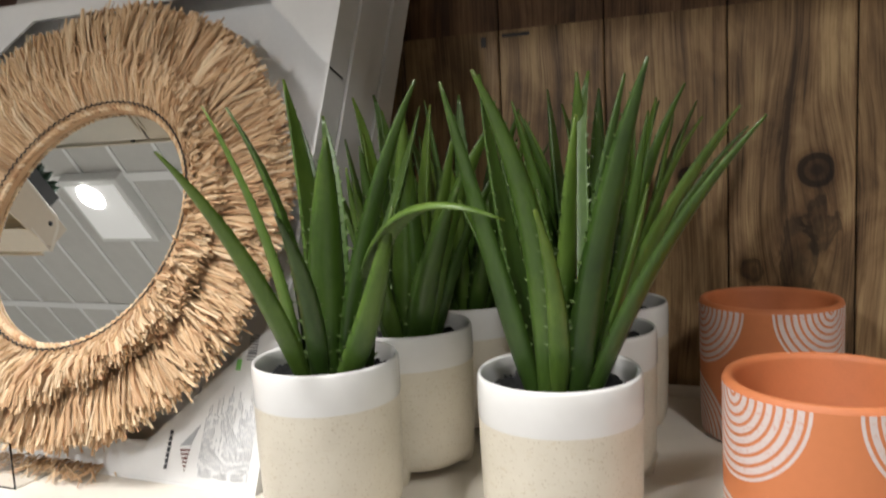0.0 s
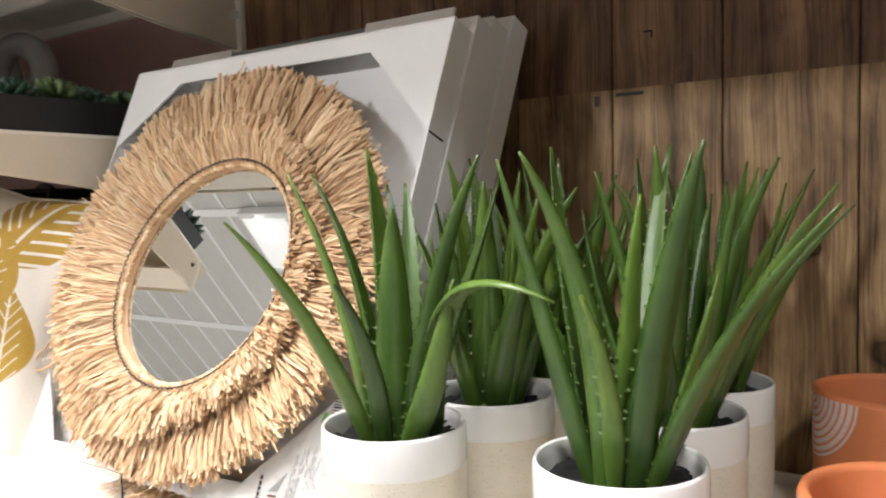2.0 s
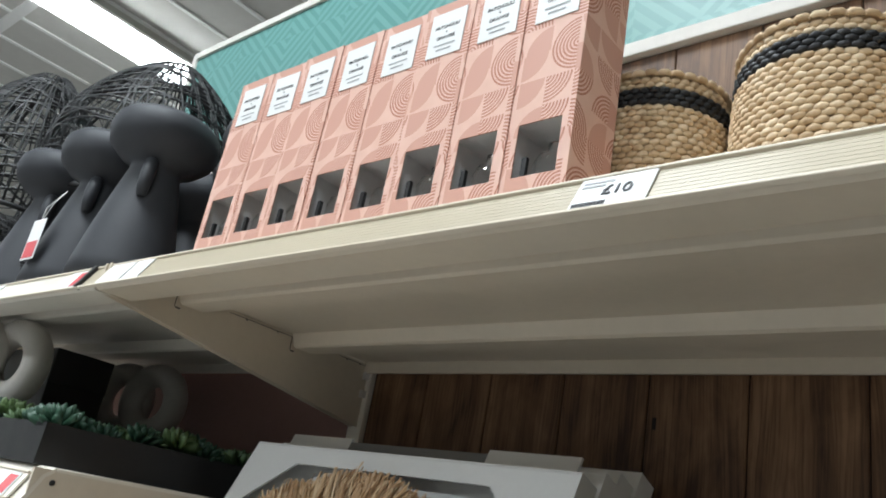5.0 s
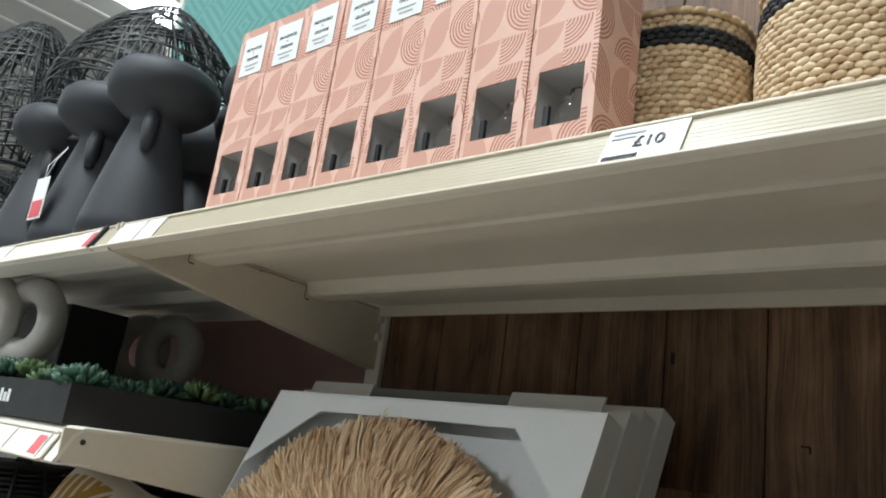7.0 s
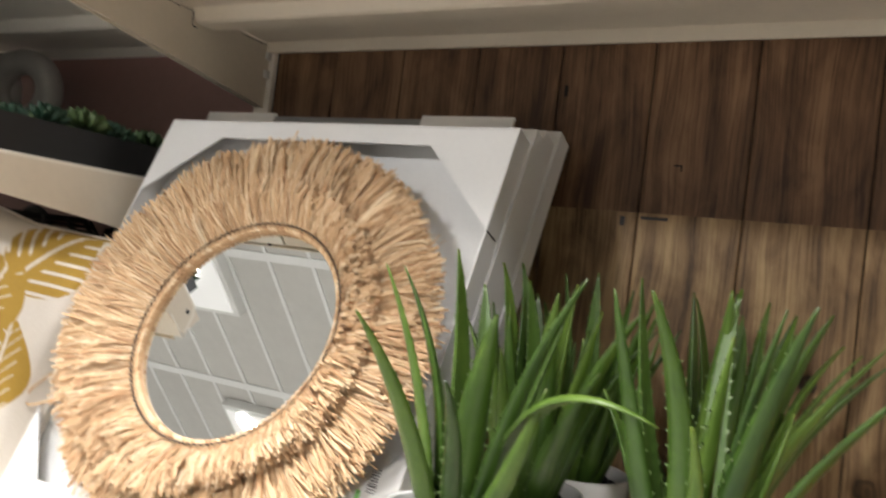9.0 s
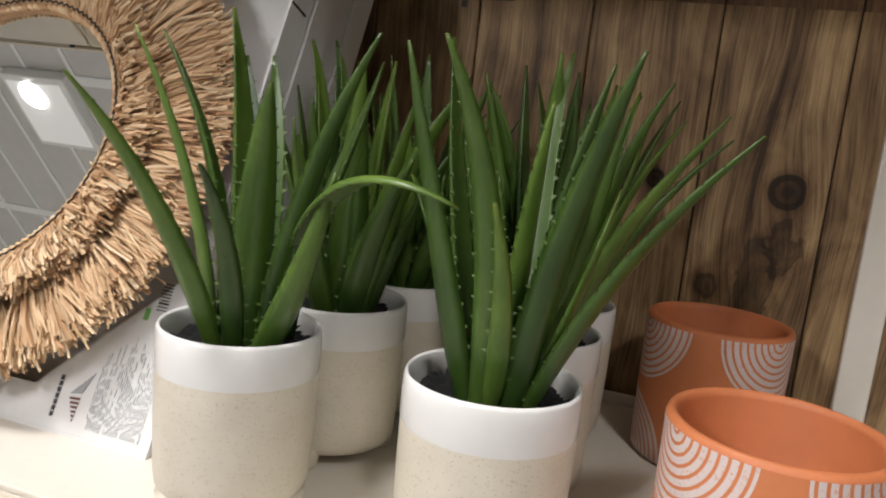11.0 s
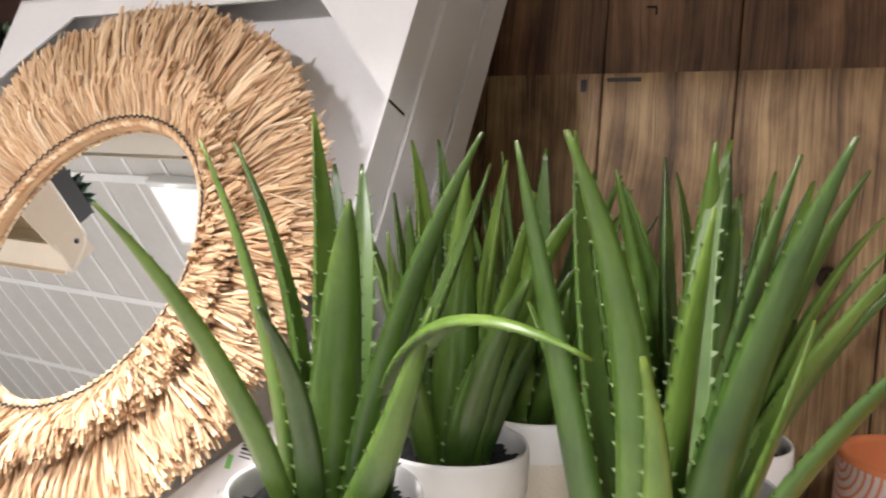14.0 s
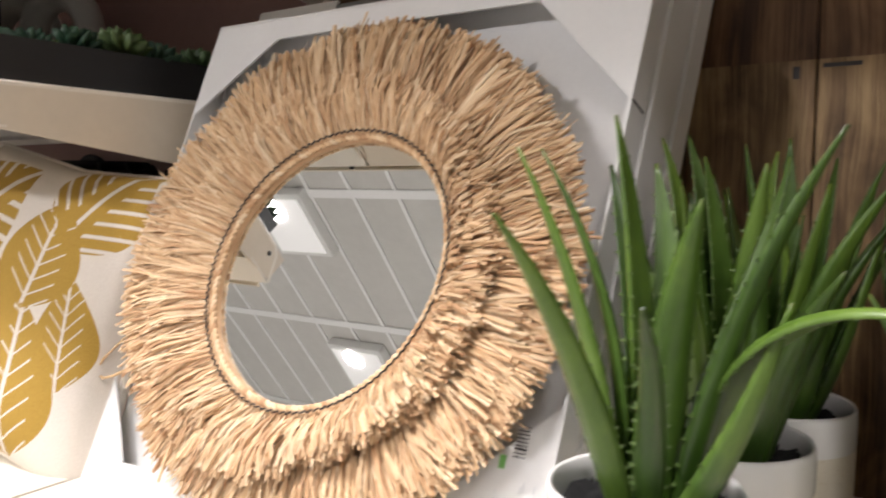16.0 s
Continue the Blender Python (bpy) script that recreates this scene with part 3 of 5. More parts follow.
RIB = plain("ribbed_insert_tan", (0.50, 0.44, 0.325), 0.35, var=0.04)
# wood backed bay
shelf("low_shelf", X1 + 0.002, X2 - 0.002, YL, ZS, "cream metal display shelf holding plants and mirrors", WHITE_STEEL, 0.03)
shelf("high_shelf", X1 + 0.002, X2 + 0.9, YU, ZT, "cream metal upper shelf with folded channels underneath")
shelf("bottom_shelf", X0, X2, YL, 0.58, "white metal lower shelf", WHITE_STEEL)
ticket_strip(X1, X2, YL - 0.006, 0.950, 0.992, "ribbed tan ticket rail on the low shelf")
ticket_strip(X1 - 0.035, X2 + 0.9, YU - 0.0085, 1.6335, 1.6685, "ribbed cream ticket rail on the upper shelf", LEANING)
bracket(X1 + 0.004, YU + 0.004, 0.895, 1.633, 1.669, 1.562, 1.668, CREAM)
bracket(X2, YU + 0.004, 0.895, 1.633, 1.669, 1.562, 1.668, CREAM)
bracket(X1 + 0.004, YL + 0.004, 0.895, 0.955, 0.993, 0.89, 0.992, WHITE_STEEL)
# far bay
shelf("high_shelf", X0, X1 - 0.004, YU, ZT, "cream metal upper shelf holding dark vases", WHITE_STEEL)
shelf("middle_shelf", X0, X1 - 0.006, YU, ZM, "cream metal middle shelf holding succulent trays", WHITE_STEEL)
shelf("low_shelf", X0, X1 - 0.004, YL, ZS, "white metal shelf holding a cushion and rattan", WHITE_STEEL, 0.03)
bracket(X1 - 0.008, YU + 0.002, 0.895, 1.372, 1.409, 1.30, 1.408, CREAM)
bracket(X1 - 0.008, YU + 0.004, 0.895, 1.633, 1.669, 1.562, 1.668, CREAM)
bracket(X0 + 0.01, YU + 0.002, 0.895, 1.372, 1.409, 1.30, 1.408, CREAM)
bracket(X0 + 0.01, YU + 0.004, 0.895, 1.633, 1.669, 1.562, 1.668, CREAM)
ticket_strip(X0, X1 - 0.036, YU - 0.0085, 1.6335, 1.6685, "white ticket rail on the far upper shelf", LEANING)
ticket_strip(X0, X1 - 0.03, YU - 0.0085, 1.3695, 1.4045, "white ticket rail on the middle shelf", LEANING)
tagged(slab("back_panel_far", X0, X1 - 0.016, 0.905, 0.935, 0.14, 2.16, PINK_BACK), "dusky pink shelf back panel", "back panel", kind="structure")

# header above both bays
hd = thing("header_sign", Matrix(), "teal printed header board with white edging", "sign")
slab("board", X0, X2 + 1.2, 0.895, 0.925, 2.185, 2.60, TEAL, hd)
slab("lower_trim", X0, X2 + 1.2, 0.888, 0.93, 2.16, 2.185, MATT_WHITE, hd, bev=0.002)
slab("upper_trim", X0, X2 + 1.2, 0.888, 0.93, 2.60, 2.622, MATT_WHITE, hd, bev=0.002)
slab("end_trim", X0 - 0.02, X0, 0.888, 0.93, 2.16, 2.622, MATT_WHITE, hd, bev=0.002)

# ---- aloe plants ----
POT_R, POT_H = 0.058, 0.136


def pot_parts(t, turn):
    r = POT_R
    bm = lathe(bmesh.new(), [(0, 0.012), (r * 0.8, 0.012), (r * 0.89, 0.0145), (r * 0.945, 0.021), (r * 0.965, 0.032), (r * 0.985, 0.07), (r * 0.992, POT_H - 0.031)], 56)
    body = part("pot", bm, STONE, t, "speckled cream stoneware pot body")
    bm = lathe(bmesh.new(), [(r * 0.992, POT_H - 0.0312), (r * 0.998, POT_H - 0.029), (r, POT_H - 0.012), (r * 0.992, POT_H - 0.003), (r * 0.97, POT_H), (r * 0.94, POT_H - 0.002), (r * 0.925, POT_H - 0.01), (r * 0.915, POT_H - 0.03), (r * 0.90, POT_H - 0.07)], 56)
    part("glazed_rim", bm, GLAZE, t, "glossy white glazed rim band")
    for i in range(3):
        bm = lathe(bmesh.new(), [(0, 0.0), (0.0065, 0.0), (0.0085, 0.002), (0.0105, 0.012), (0.0125, 0.02), (0, 0.02)], 16)
        f = part("foot", bm, STONE, body)
        a = radians(turn + 120 * i)
        f.matrix_basis = pose(r * 0.79 * math.cos(a), r * 0.79 * math.sin(a), 0)
    bm = bmesh.new()
    bmesh.ops.create_grid(bm, x_segments=36, y_segments=36, size=r * 0.92)
    bmesh.ops.delete(bm, geom=[v for v in bm.verts if v.co.xy.length > r * 0.915], context="VERTS")
    for v in bm.verts:
        v.co.z = POT_H - 0.015 + 0.006 * noise.noise(v.co * 90 + Vector((turn, 0, 0))) + 0.003 * noise.noise(v.co * 320)
    part("soil", bm, SOIL, t, "crumbly black soil", smooth=True)


def leaf(t, rng, base, tip, width, bow, mid=None, via=None):
    """One fleshy toothed leaf from base to tip. bow: how far it first rises steeply before it leans out; mid overrides the bend, via is a place that the leaf passes half way."""
    b, e = Vector(base), Vector(tip)
    chord = e - b
    out = Vector((chord.x, chord.y, 0))
    c1 = b + Vector((out.x * (0.33 - bow), out.y * (0.33 - bow), chord.z * (0.36 + bow * 0.35)))
    c2 = b + Vector((out.x * (0.66 - bow), out.y * (0.66 - bow), chord.z * (0.68 + bow * 0.35)))
    if mid is not None:
        c1, c2 = Vector(mid[0]), Vector(mid[1])
    elif via is not None:
        q = (Vector(via) - 0.2025 * b - 0.3025 * e) / 0.495
        c1, c2 = b.lerp(q, 2 / 3), e.lerp(q, 2 / 3)
    else:
        side = Vector((-out.y, out.x, 0)).normalized() if out.length > 1e-3 else Vector((1, 0, 0))
        c1 += side * rng.uniform(-0.014, 0.014)
        c2 += side * rng.uniform(-0.012, 0.012) + Vector((0, 0, rng.uniform(-0.008, 0.008)))
    n = 22
    pts = [((1 - s) ** 3) * b + 3 * s * (1 - s) ** 2 * c1 + 3 * s * s * (1 - s) * c2 + (s ** 3) * e for s in (i / n for i in range(n + 1))]
    facing = out.normalized() if out.length > 0.012 else Vector((rng.uniform(-1, 1), rng.uniform(-1, 1), 0)).normalized()
    bm = bmesh.new()
    uv = bm.loops.layers.uv.verify()
    rings, sides, hs = [], [], []
    m = 10
    for i, p in enumerate(pts):
        s = i / n
        d = (pts[min(n, i + 1)] - pts[max(0, i - 1)]).normalized()
        across = d.cross(facing)
        if across.length < 0.2:
            across = d.cross(Vector((0, 0, 1)))
        if mid is not None:
            across = Vector((out.y, -out.x, 0)).normalized()
            across -= d * across.dot(d)
        across.normalize()
        up = across.cross(d).normalized()          # points to the underside, outward
        hw = width * 0.62 * (0.55 + 0.45 * math.sin(min(1.0, s / 0.34) * math.pi / 2)) * max(0.0, 1 - s ** 1.9) ** 0.72
        hw = max(hw, 0.0020 if s < 0.999 else 0.0012)
        th = hw * 0.52 * (1 - 0.25 * s) + 0.0006
        ring = []
        for k in range(m):
            a = 2 * math.pi * k / m
            x, y = math.cos(a), math.sin(a)
            y = y * (1.0 if y > 0 else 0.32) - 0.0
            lift = -0.30 * hw * (x * x)              # gutter on the upper face
            ring.append(bm.verts.new(p + across * (x * hw) + up * (y * th + lift)))
        rings.append(ring), sides.append(across), hs.append(hw)
    for i in range(n):
        for k in range(m):
            f = bm.faces.new((rings[i][k], rings[i][(k + 1) % m], rings[i + 1][(k + 1) % m], rings[i + 1][k]))
            f.smooth = True
            for lp, v in zip(f.loops, (i, i, i + 1, i + 1)):
                lp[uv].uv = (k / m, v / n)
    bm.faces.new(rings[0][::-1]), bm.faces.new(rings[-1])
    # marginal teeth
    length = sum((pts[i + 1] - pts[i]).length for i in range(n))
    count = max(6, int(length / 0.0145))
    for sgn, kk in ((1, 0), (-1, m // 2)):
        for q in range(count):
            s = (q + 0.4 + rng.uniform(-0.12, 0.12)) / count * 0.93
            i = min(n - 1, int(s * n))
            w = s * n - i
            p = rings[i][kk].co.lerp(rings[i + 1][kk].co, w)
            d = (rings[i + 1][kk].co - rings[i][kk].co).normalized()
            o = sides[i] * sgn
            size = 0.0033 * (0.55 + 0.6 * (1 - s))
            base3 = [bm.verts.new(p + d * size * 0.75 - o * 0.0012), bm.verts.new(p - d * size * 0.75 - o * 0.0012), bm.verts.new(p + d.cross(o) * size * 0.5 - o * 0.0012)]
            top = bm.verts.new(p + o * size + d * size * 0.55)
            for a, c in ((0, 1), (1, 2), (2, 0)):
                f = bm.faces.new((base3[a], base3[c], top))
                f.material_index = 1
                for lp in f.loops:
                    lp[uv].uv = (0, 0.9)
    bmesh.ops.recalc_face_normals(bm, faces=bm.faces[:])
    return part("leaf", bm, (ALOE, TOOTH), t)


def aloe_plant(x, y, turn, seed, tips, label, arch=None, extra=0):
    """tips: rows of world x, y, z of a leaf's end, its width in mm, its bow and, for the front plants, a place half way up."""
    rng = random.Random(seed)
    t = thing("potted_aloe", pose(x, y, ZS), label, "potted plant", "aloe plants in footed pots")
    pot_parts(t, turn)
    tips = list(tips)
    for i in range(extra):
        a, q = 2 * math.pi * (i + rng.uniform(0.1, 0.9)) / extra, rng.uniform(0.035, 0.09)
        tips.append((x + q * math.cos(a), y + q * math.sin(a), rng.uniform(1.23, 1.325), rng.uniform(17, 22), rng.uniform(-0.15, 0.05)))
    for tx, ty, tz, w, bow, *via in tips:
        e = Vector((tx - x, ty - y, tz - ZS))
        d = Vector((e.x, e.y, 0))
        k = min(0.021, 0.003 + d.length * 0.17)
        b = (d.normalized() * k if d.length > 1e-4 else Vector((0, 0, 0))) + Vector((0, 0, POT_H - 0.028))
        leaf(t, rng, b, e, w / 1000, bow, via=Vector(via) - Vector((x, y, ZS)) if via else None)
    if arch:
        b = Vector((arch[0][0] - x, arch[0][1] - y, POT_H - 0.028))
        c1, c2, e = (Vector((q[0] - x, q[1] - y, q[2] - ZS)) for q in arch[1:])
        leaf(t, rng, b, e, 0.0185, 0, (c1, c2))
    return t


CREAM_POT = "green artificial aloe in footed cream pot"
aloe_plant(-0.149, 0.496, 243, 3, [
    (-0.170, 0.352, 1.299, 18, 0, -0.161, 0.413, 1.226), (-0.212, 0.451, 1.333, 20, 0, -0.179, 0.470, 1.235), (-0.209, 0.475, 1.333, 18, 0, -0.169, 0.484, 1.237),
    (-0.118, 0.397, 1.256, 15, 0, -0.127, 0.439, 1.199), (-0.174, 0.502, 1.353, 23, 0, -0.157, 0.499, 1.243), (-0.160, 0.534, 1.325, 20, 0, -0.145, 0.518, 1.237),
    (-0.106, 0.446, 1.305, 27, 0, -0.127, 0.472, 1.225), (-0.046, 0.466, 1.340, 19, 0, -0.092, 0.479, 1.245), (-0.088, 0.566, 1.329, 18, 0.02),
    (-0.066, 0.462, 1.255, 23, -0.1), (-0.200, 0.560, 1.325, 18, 0.0)], CREAM_POT + " with one drooping leaf",
    arch=[(-0.132, 0.528), (-0.116, 0.50, 1.215), (-0.058, 0.425, 1.283), (0.022, 0.440, 1.246)])
aloe_plant(0.038, 0.500, 250, 5, [
    (-0.019, 0.444, 1.335, 22, 0, -0.002, 0.468, 1.236), (0.014, 0.413, 1.337, 20, 0, 0.033, 0.455, 1.243), (-0.020, 0.522, 1.346, 19, -0.1), (0.048, 0.580, 1.347, 19, 0.0),
    (0.056, 0.495, 1.311, 20, 0, 0.049, 0.497, 1.231), (0.110, 0.446, 1.339, 23, 0, 0.080, 0.469, 1.243), (0.089, 0.493, 1.335, 20, 0, 0.068, 0.496, 1.239),
    (0.173, 0.476, 1.303, 20, 0, 0.112, 0.486, 1.222), (0.099, 0.518, 1.263, 19, 0, 0.082, 0.510, 1.197), (-0.039, 0.519, 1.255, 16, 0, -0.009, 0.511, 1.199),
    (0.046, 0.424, 1.254, 13, 0, 0.049, 0.454, 1.193)], CREAM_POT + " at the shelf front")
aloe_plant(-0.132, 0.617, 275, 7, [
    (-0.195, 0.650, 1.348, 21, 0.10), (-0.180, 0.665, 1.350, 19, 0.15), (-0.160, 0.640, 1.333, 21, 0.06), (-0.031, 0.590, 1.318, 25, 0.12), (-0.055, 0.560, 1.262, 25, 0.08),
    (-0.150, 0.575, 1.300, 23, 0.05), (-0.100, 0.560, 1.325, 23, 0.08), (-0.030, 0.645, 1.300, 21, 0.12), (-0.110, 0.640, 1.335, 23, 0.05), (-0.205, 0.600, 1.290, 21, 0.1)], CREAM_POT + " in the second row", extra=10)
aloe_plant(0.030, 0.636, 260, 9, [
    (0.043, 0.560, 1.345, 21, 0.08), (0.115, 0.615, 1.335, 20, 0.12), (0.125, 0.651, 1.310, 20, 0.12), (0.155, 0.600, 1.315, 21, 0.12), (0.160, 0.645, 1.300, 20, 0.12),
    (0.084, 0.690, 1.330, 21, 0.1), (0.000, 0.640, 1.340, 21, 0.06), (-0.020, 0.600, 1.330, 21, 0.1), (0.060, 0.640, 1.310, 23, 0.04)], CREAM_POT + " in the second row", extra=10)
aloe_plant(0.026, 0.755, 280, 11, [
    (0.025, 0.735, 1.345, 20, 0.05), (0.080, 0.740, 1.330, 20, 0.1), (0.110, 0.790, 1.330, 20, 0.12), (-0.020, 0.770, 1.335, 20, 0.1), (0.050, 0.800, 1.340, 20, 0.06), (-0.045, 0.720, 1.320, 20, 0.12), (0.140, 0.750, 1.300, 19, 0.12)], CREAM_POT + " against the wood back", extra=12)
aloe_plant(-0.120, 0.737, 250, 13, [
    (-0.150, 0.720, 1.345, 20, 0.08), (-0.050, 0.720, 1.330, 21, 0.12), (-0.090, 0.780, 1.335, 20, 0.06), (-0.180, 0.700, 1.320, 20, 0.1), (-0.060, 0.790, 1.320, 20, 0.1), (-0.120, 0.740, 1.350, 21, 0.03), (-0.030, 0.760, 1.300, 20, 0.12), (-0.190, 0.770, 1.310, 20, 0.12)], CREAM_POT + " against the wood back", extra=12)

# ---- terracotta planters ----


def planter(x, y, turn, label):
    t = thing("planter", pose(x, y, 0), label, "plant pot", "terracotta planters")
    r = 0.066
    z0, z1 = ZS, ZS + 0.136
    bm = lathe(bmesh.new(), [(0.0, z0 + 0.001), (r - 0.006, z0 + 0.001), (r - 0.002, z0 + 0.004), (r - 0.001, z0 + 0.02), (r, z1 - 0.004)], 72, r, radians(turn))
    part("body", bm, TERRA, t, "orange terracotta wall with pale arch lines")
    bm = lathe(bmesh.new(), [(r, z1 - 0.0042), (r - 0.0012, z1 - 0.0008), (r - 0.004, z1), (r - 0.0065, z1 - 0.001), (r - 0.0078, z1 - 0.005), (r - 0.008, z0 + 0.012), (r - 0.012, z0 + 0.008), (0, z0 + 0.008)], 72)
    part("inside", bm, TERRA_IN, t, "bare orange rim and inside")


planter(0.176, 0.79, 99, "orange terracotta planter with pale arch lines beside the wood back")
planter(0.211, 0.519, 91, "orange terracotta planter with pale arch lines at the shelf front")

# ---- boxed raffia mirrors ----
SL = math.atan(0.38)
CS, SN = math.cos(SL), math.sin(SL)
BW, BH, BD = 0.270, 0.535, 0.034


def lean(x, y, z):
    """Pose in a leaning box: own x along the shelf, y up the slope, z out of its face."""
    return Matrix(((1, 0, 0, x), (0, SN, -CS, y), (0, CS, SN, z), (0, 0, 0, 1)))


def plate(bm, outline, z0, z1):
    a = [bm.verts.new((x, y, z0)) for x, y in outline]
    b = [bm.verts.new((x, y, z1)) for x, y in outline]
    bm.faces.new(a[::-1]), bm.faces.new(b)
    for i in range(len(a)):
        j = (i + 1) % len(a)
        bm.faces.new((a[i], a[j], b[j], b[i]))


def package(m, label, tall=1.0):
    t = thing("mirror_package", m, label, "boxed mirror", "boxed raffia mirrors")
    f0, f1 = -0.0024, -0.0002
    BI = BW - 0.0031
    for s, nm in ((1, "side_wall"), (-1, "side_wall")):
        slab(nm, *sorted((s * BW, s * (BW - 0.003))), 0, BH, -BD, 0.0, CARD, t)
    slab("top_wall", -BW + 0.003, BW - 0.003, BH - 0.003, BH, -BD, 0.0, CARD, t)
    slab("bottom_wall", -BW + 0.003, BW - 0.003, 0, 0.003, -BD, 0.0, CARD, t)
    slab("back_wall", -BW + 0.003, BW - 0.003, 0.003, BH - 0.003, -BD, -BD + 0.003, CARD_IN, t)
    bm = bmesh.new()
    plate(bm, [(-BI, BH - 0.0031), (-BI, 0.421), (-0.163, 0.508), (0.164, 0.5085), (BI, 0.409), (BI, BH - 0.0031)], f0, f1)
    part("upper_front_flap", bm, CARD, t)
    bm = bmesh.new()
    plate(bm, [(-BI, 0.0031), (BI, 0.0031), (BI, 0.160), (0.140, 0.036), (-0.200, 0.027), (-BI, 0.125)], f0, f1)
    part("lower_front_flap", bm, CARD, t)
    # hanging slot on the upper edge; a darkened slab stands for its shade
    if "stacked" not in label:
        slab("top_slot", -0.118, 0.118, BH + 0.0002, BH + 0.0275, -BD * 0.95, -BD * 0.86, SLOT_SHADE, t, "dark slab standing for the shaded slot in the carton top")
        for sd in (-1, 1):
            slab("tuck_tab", *sorted((sd * 0.118, sd * 0.243)), BH + 0.0002, BH + 0.0325, -BD * 0.95, -BD * 0.84, CARD, t)
    if "stacked" in label:
        for o in t.children:
            o.data.transform(SKEW @ Matrix.Diagonal((1, tall, 1, 1)))
    return t


SKEW = Matrix(((1, 0.045, 0, -0.045 * BH), (0, 1, 0, 0), (0, 0, 1, 0), (0, 0, 0, 1)))  # the cartons have slumped a little sideways
SLOT_SHADE = plain("shadowed_slot_card", (0.2, 0.2, 0.2), 0.7)
for i in (3, 2, 1):
    package(lean(-0.487 + (0, 0.004, -0.001, 0.003)[i], 0.513 + i * (BD + 0.0006) / CS, ZS), "grey-white boxed mirror stacked behind the front one", 1 + 0.014 * i)
front = package(lean(-0.487, 0.513, ZS), "boxed round mirror with straw raffia fringe, leaning on the stack")

slab("side_slit", BW + 0.0001, BW + 0.0006, 0.4055, 0.4075, -0.027, -0.001, BLACK, front, "dark slit in the carton side")

# printed label on the lower corner of the front box
LB = Matrix.Translation((0, 0, 0.0004))
rng = random.Random(21)
rects = []
for i in range(26):
    x = 0.203 + i * 0.0022
    top = min(0.036 + (x - 0.144) * 0.87 - 0.016, 0.085 + 0.02 * math.sin(i * 1.3))
    y = 0.010 + (0.008 if i % 8 == 0 else 0.0)
    while y < top:
        ln = rng.uniform(0.003, 0.010)
        rects.append((x, x + 0.0007, y, min(top, y + ln)))
        y += ln + rng.uniform(0.0012, 0.0035) + (0.02 if rng.random() < 0.08 else 0.0)
bars("small_print", rects, PALE_INK, front, LB, "rows of unreadable grey print")
bars("name_bar", [(0.1655, 0.1688, 0.013 + i * 0.0052, 0.0172 + i * 0.0052) for i in range(7)], INK, front, LB, "dark name mark as bars")
bm = bmesh.new()
plate(bm, [(0.1795, 0.035), (0.1915, 0.037), (0.1985, 0.056)], 0.0004, 0.0008)
part("printed_triangle", bm, GREY_INK, front, "small grey triangle")
for i in range(6):
    a, b = i / 6, (i + 0.55) / 6
    bm = bmesh.new()
    plate(bm, [(0.1895 - 0.010 * a, 0.013 + 0.021 * a), (0.1895 + 0.002 * a, 0.013 + 0.022 * a), (0.1895 + 0.002 * b, 0.013 + 0.022 * b), (0.1895 - 0.010 * b, 0.013 + 0.021 * b)], 0.0004, 0.0008)
    part("printed_stripe", bm, BROWN_INK, front, "brown printed stripe")
bars("bar_code", [(0.236 + 0.0, 0.246, 0.118 + i * 0.0028, 0.118 + i * 0.0028 + rng.choice((0.0009, 0.0016))) for i in range(9)], INK, front, LB)
bars("green_mark", [(0.226, 0.231, 0.108, 0.118)], GREEN_INK, front, LB)

for o in front.children:
    o.data.transform(SKEW)
MT = Matrix.Translation((0.006, 0.2455, 0.0135)) @ pose(0, 0, 0, -5.3)
glass = lathe(bmesh.new(), [(0, -0.002), (0.131, -0.002), (0.131, 0.0), (0.128, 0.0015), (0, 0.0015)], 96)
gl = part("mirror_glass", glass, MIRROR, front, "round silvered mirror glass")
gl.matrix_basis = MT @ Matrix.Translation((0, 0, 0.004))
for p in gl.data.polygons:
    p.use_smooth = False
bk = part("mirror_backing", lathe(bmesh.new(), [(0, -0.02), (0.17, -0.02), (0.17, -0.004), (0.132, 0.001), (0, 0.001)], 64), CORD, front)
bk.matrix_basis = MT


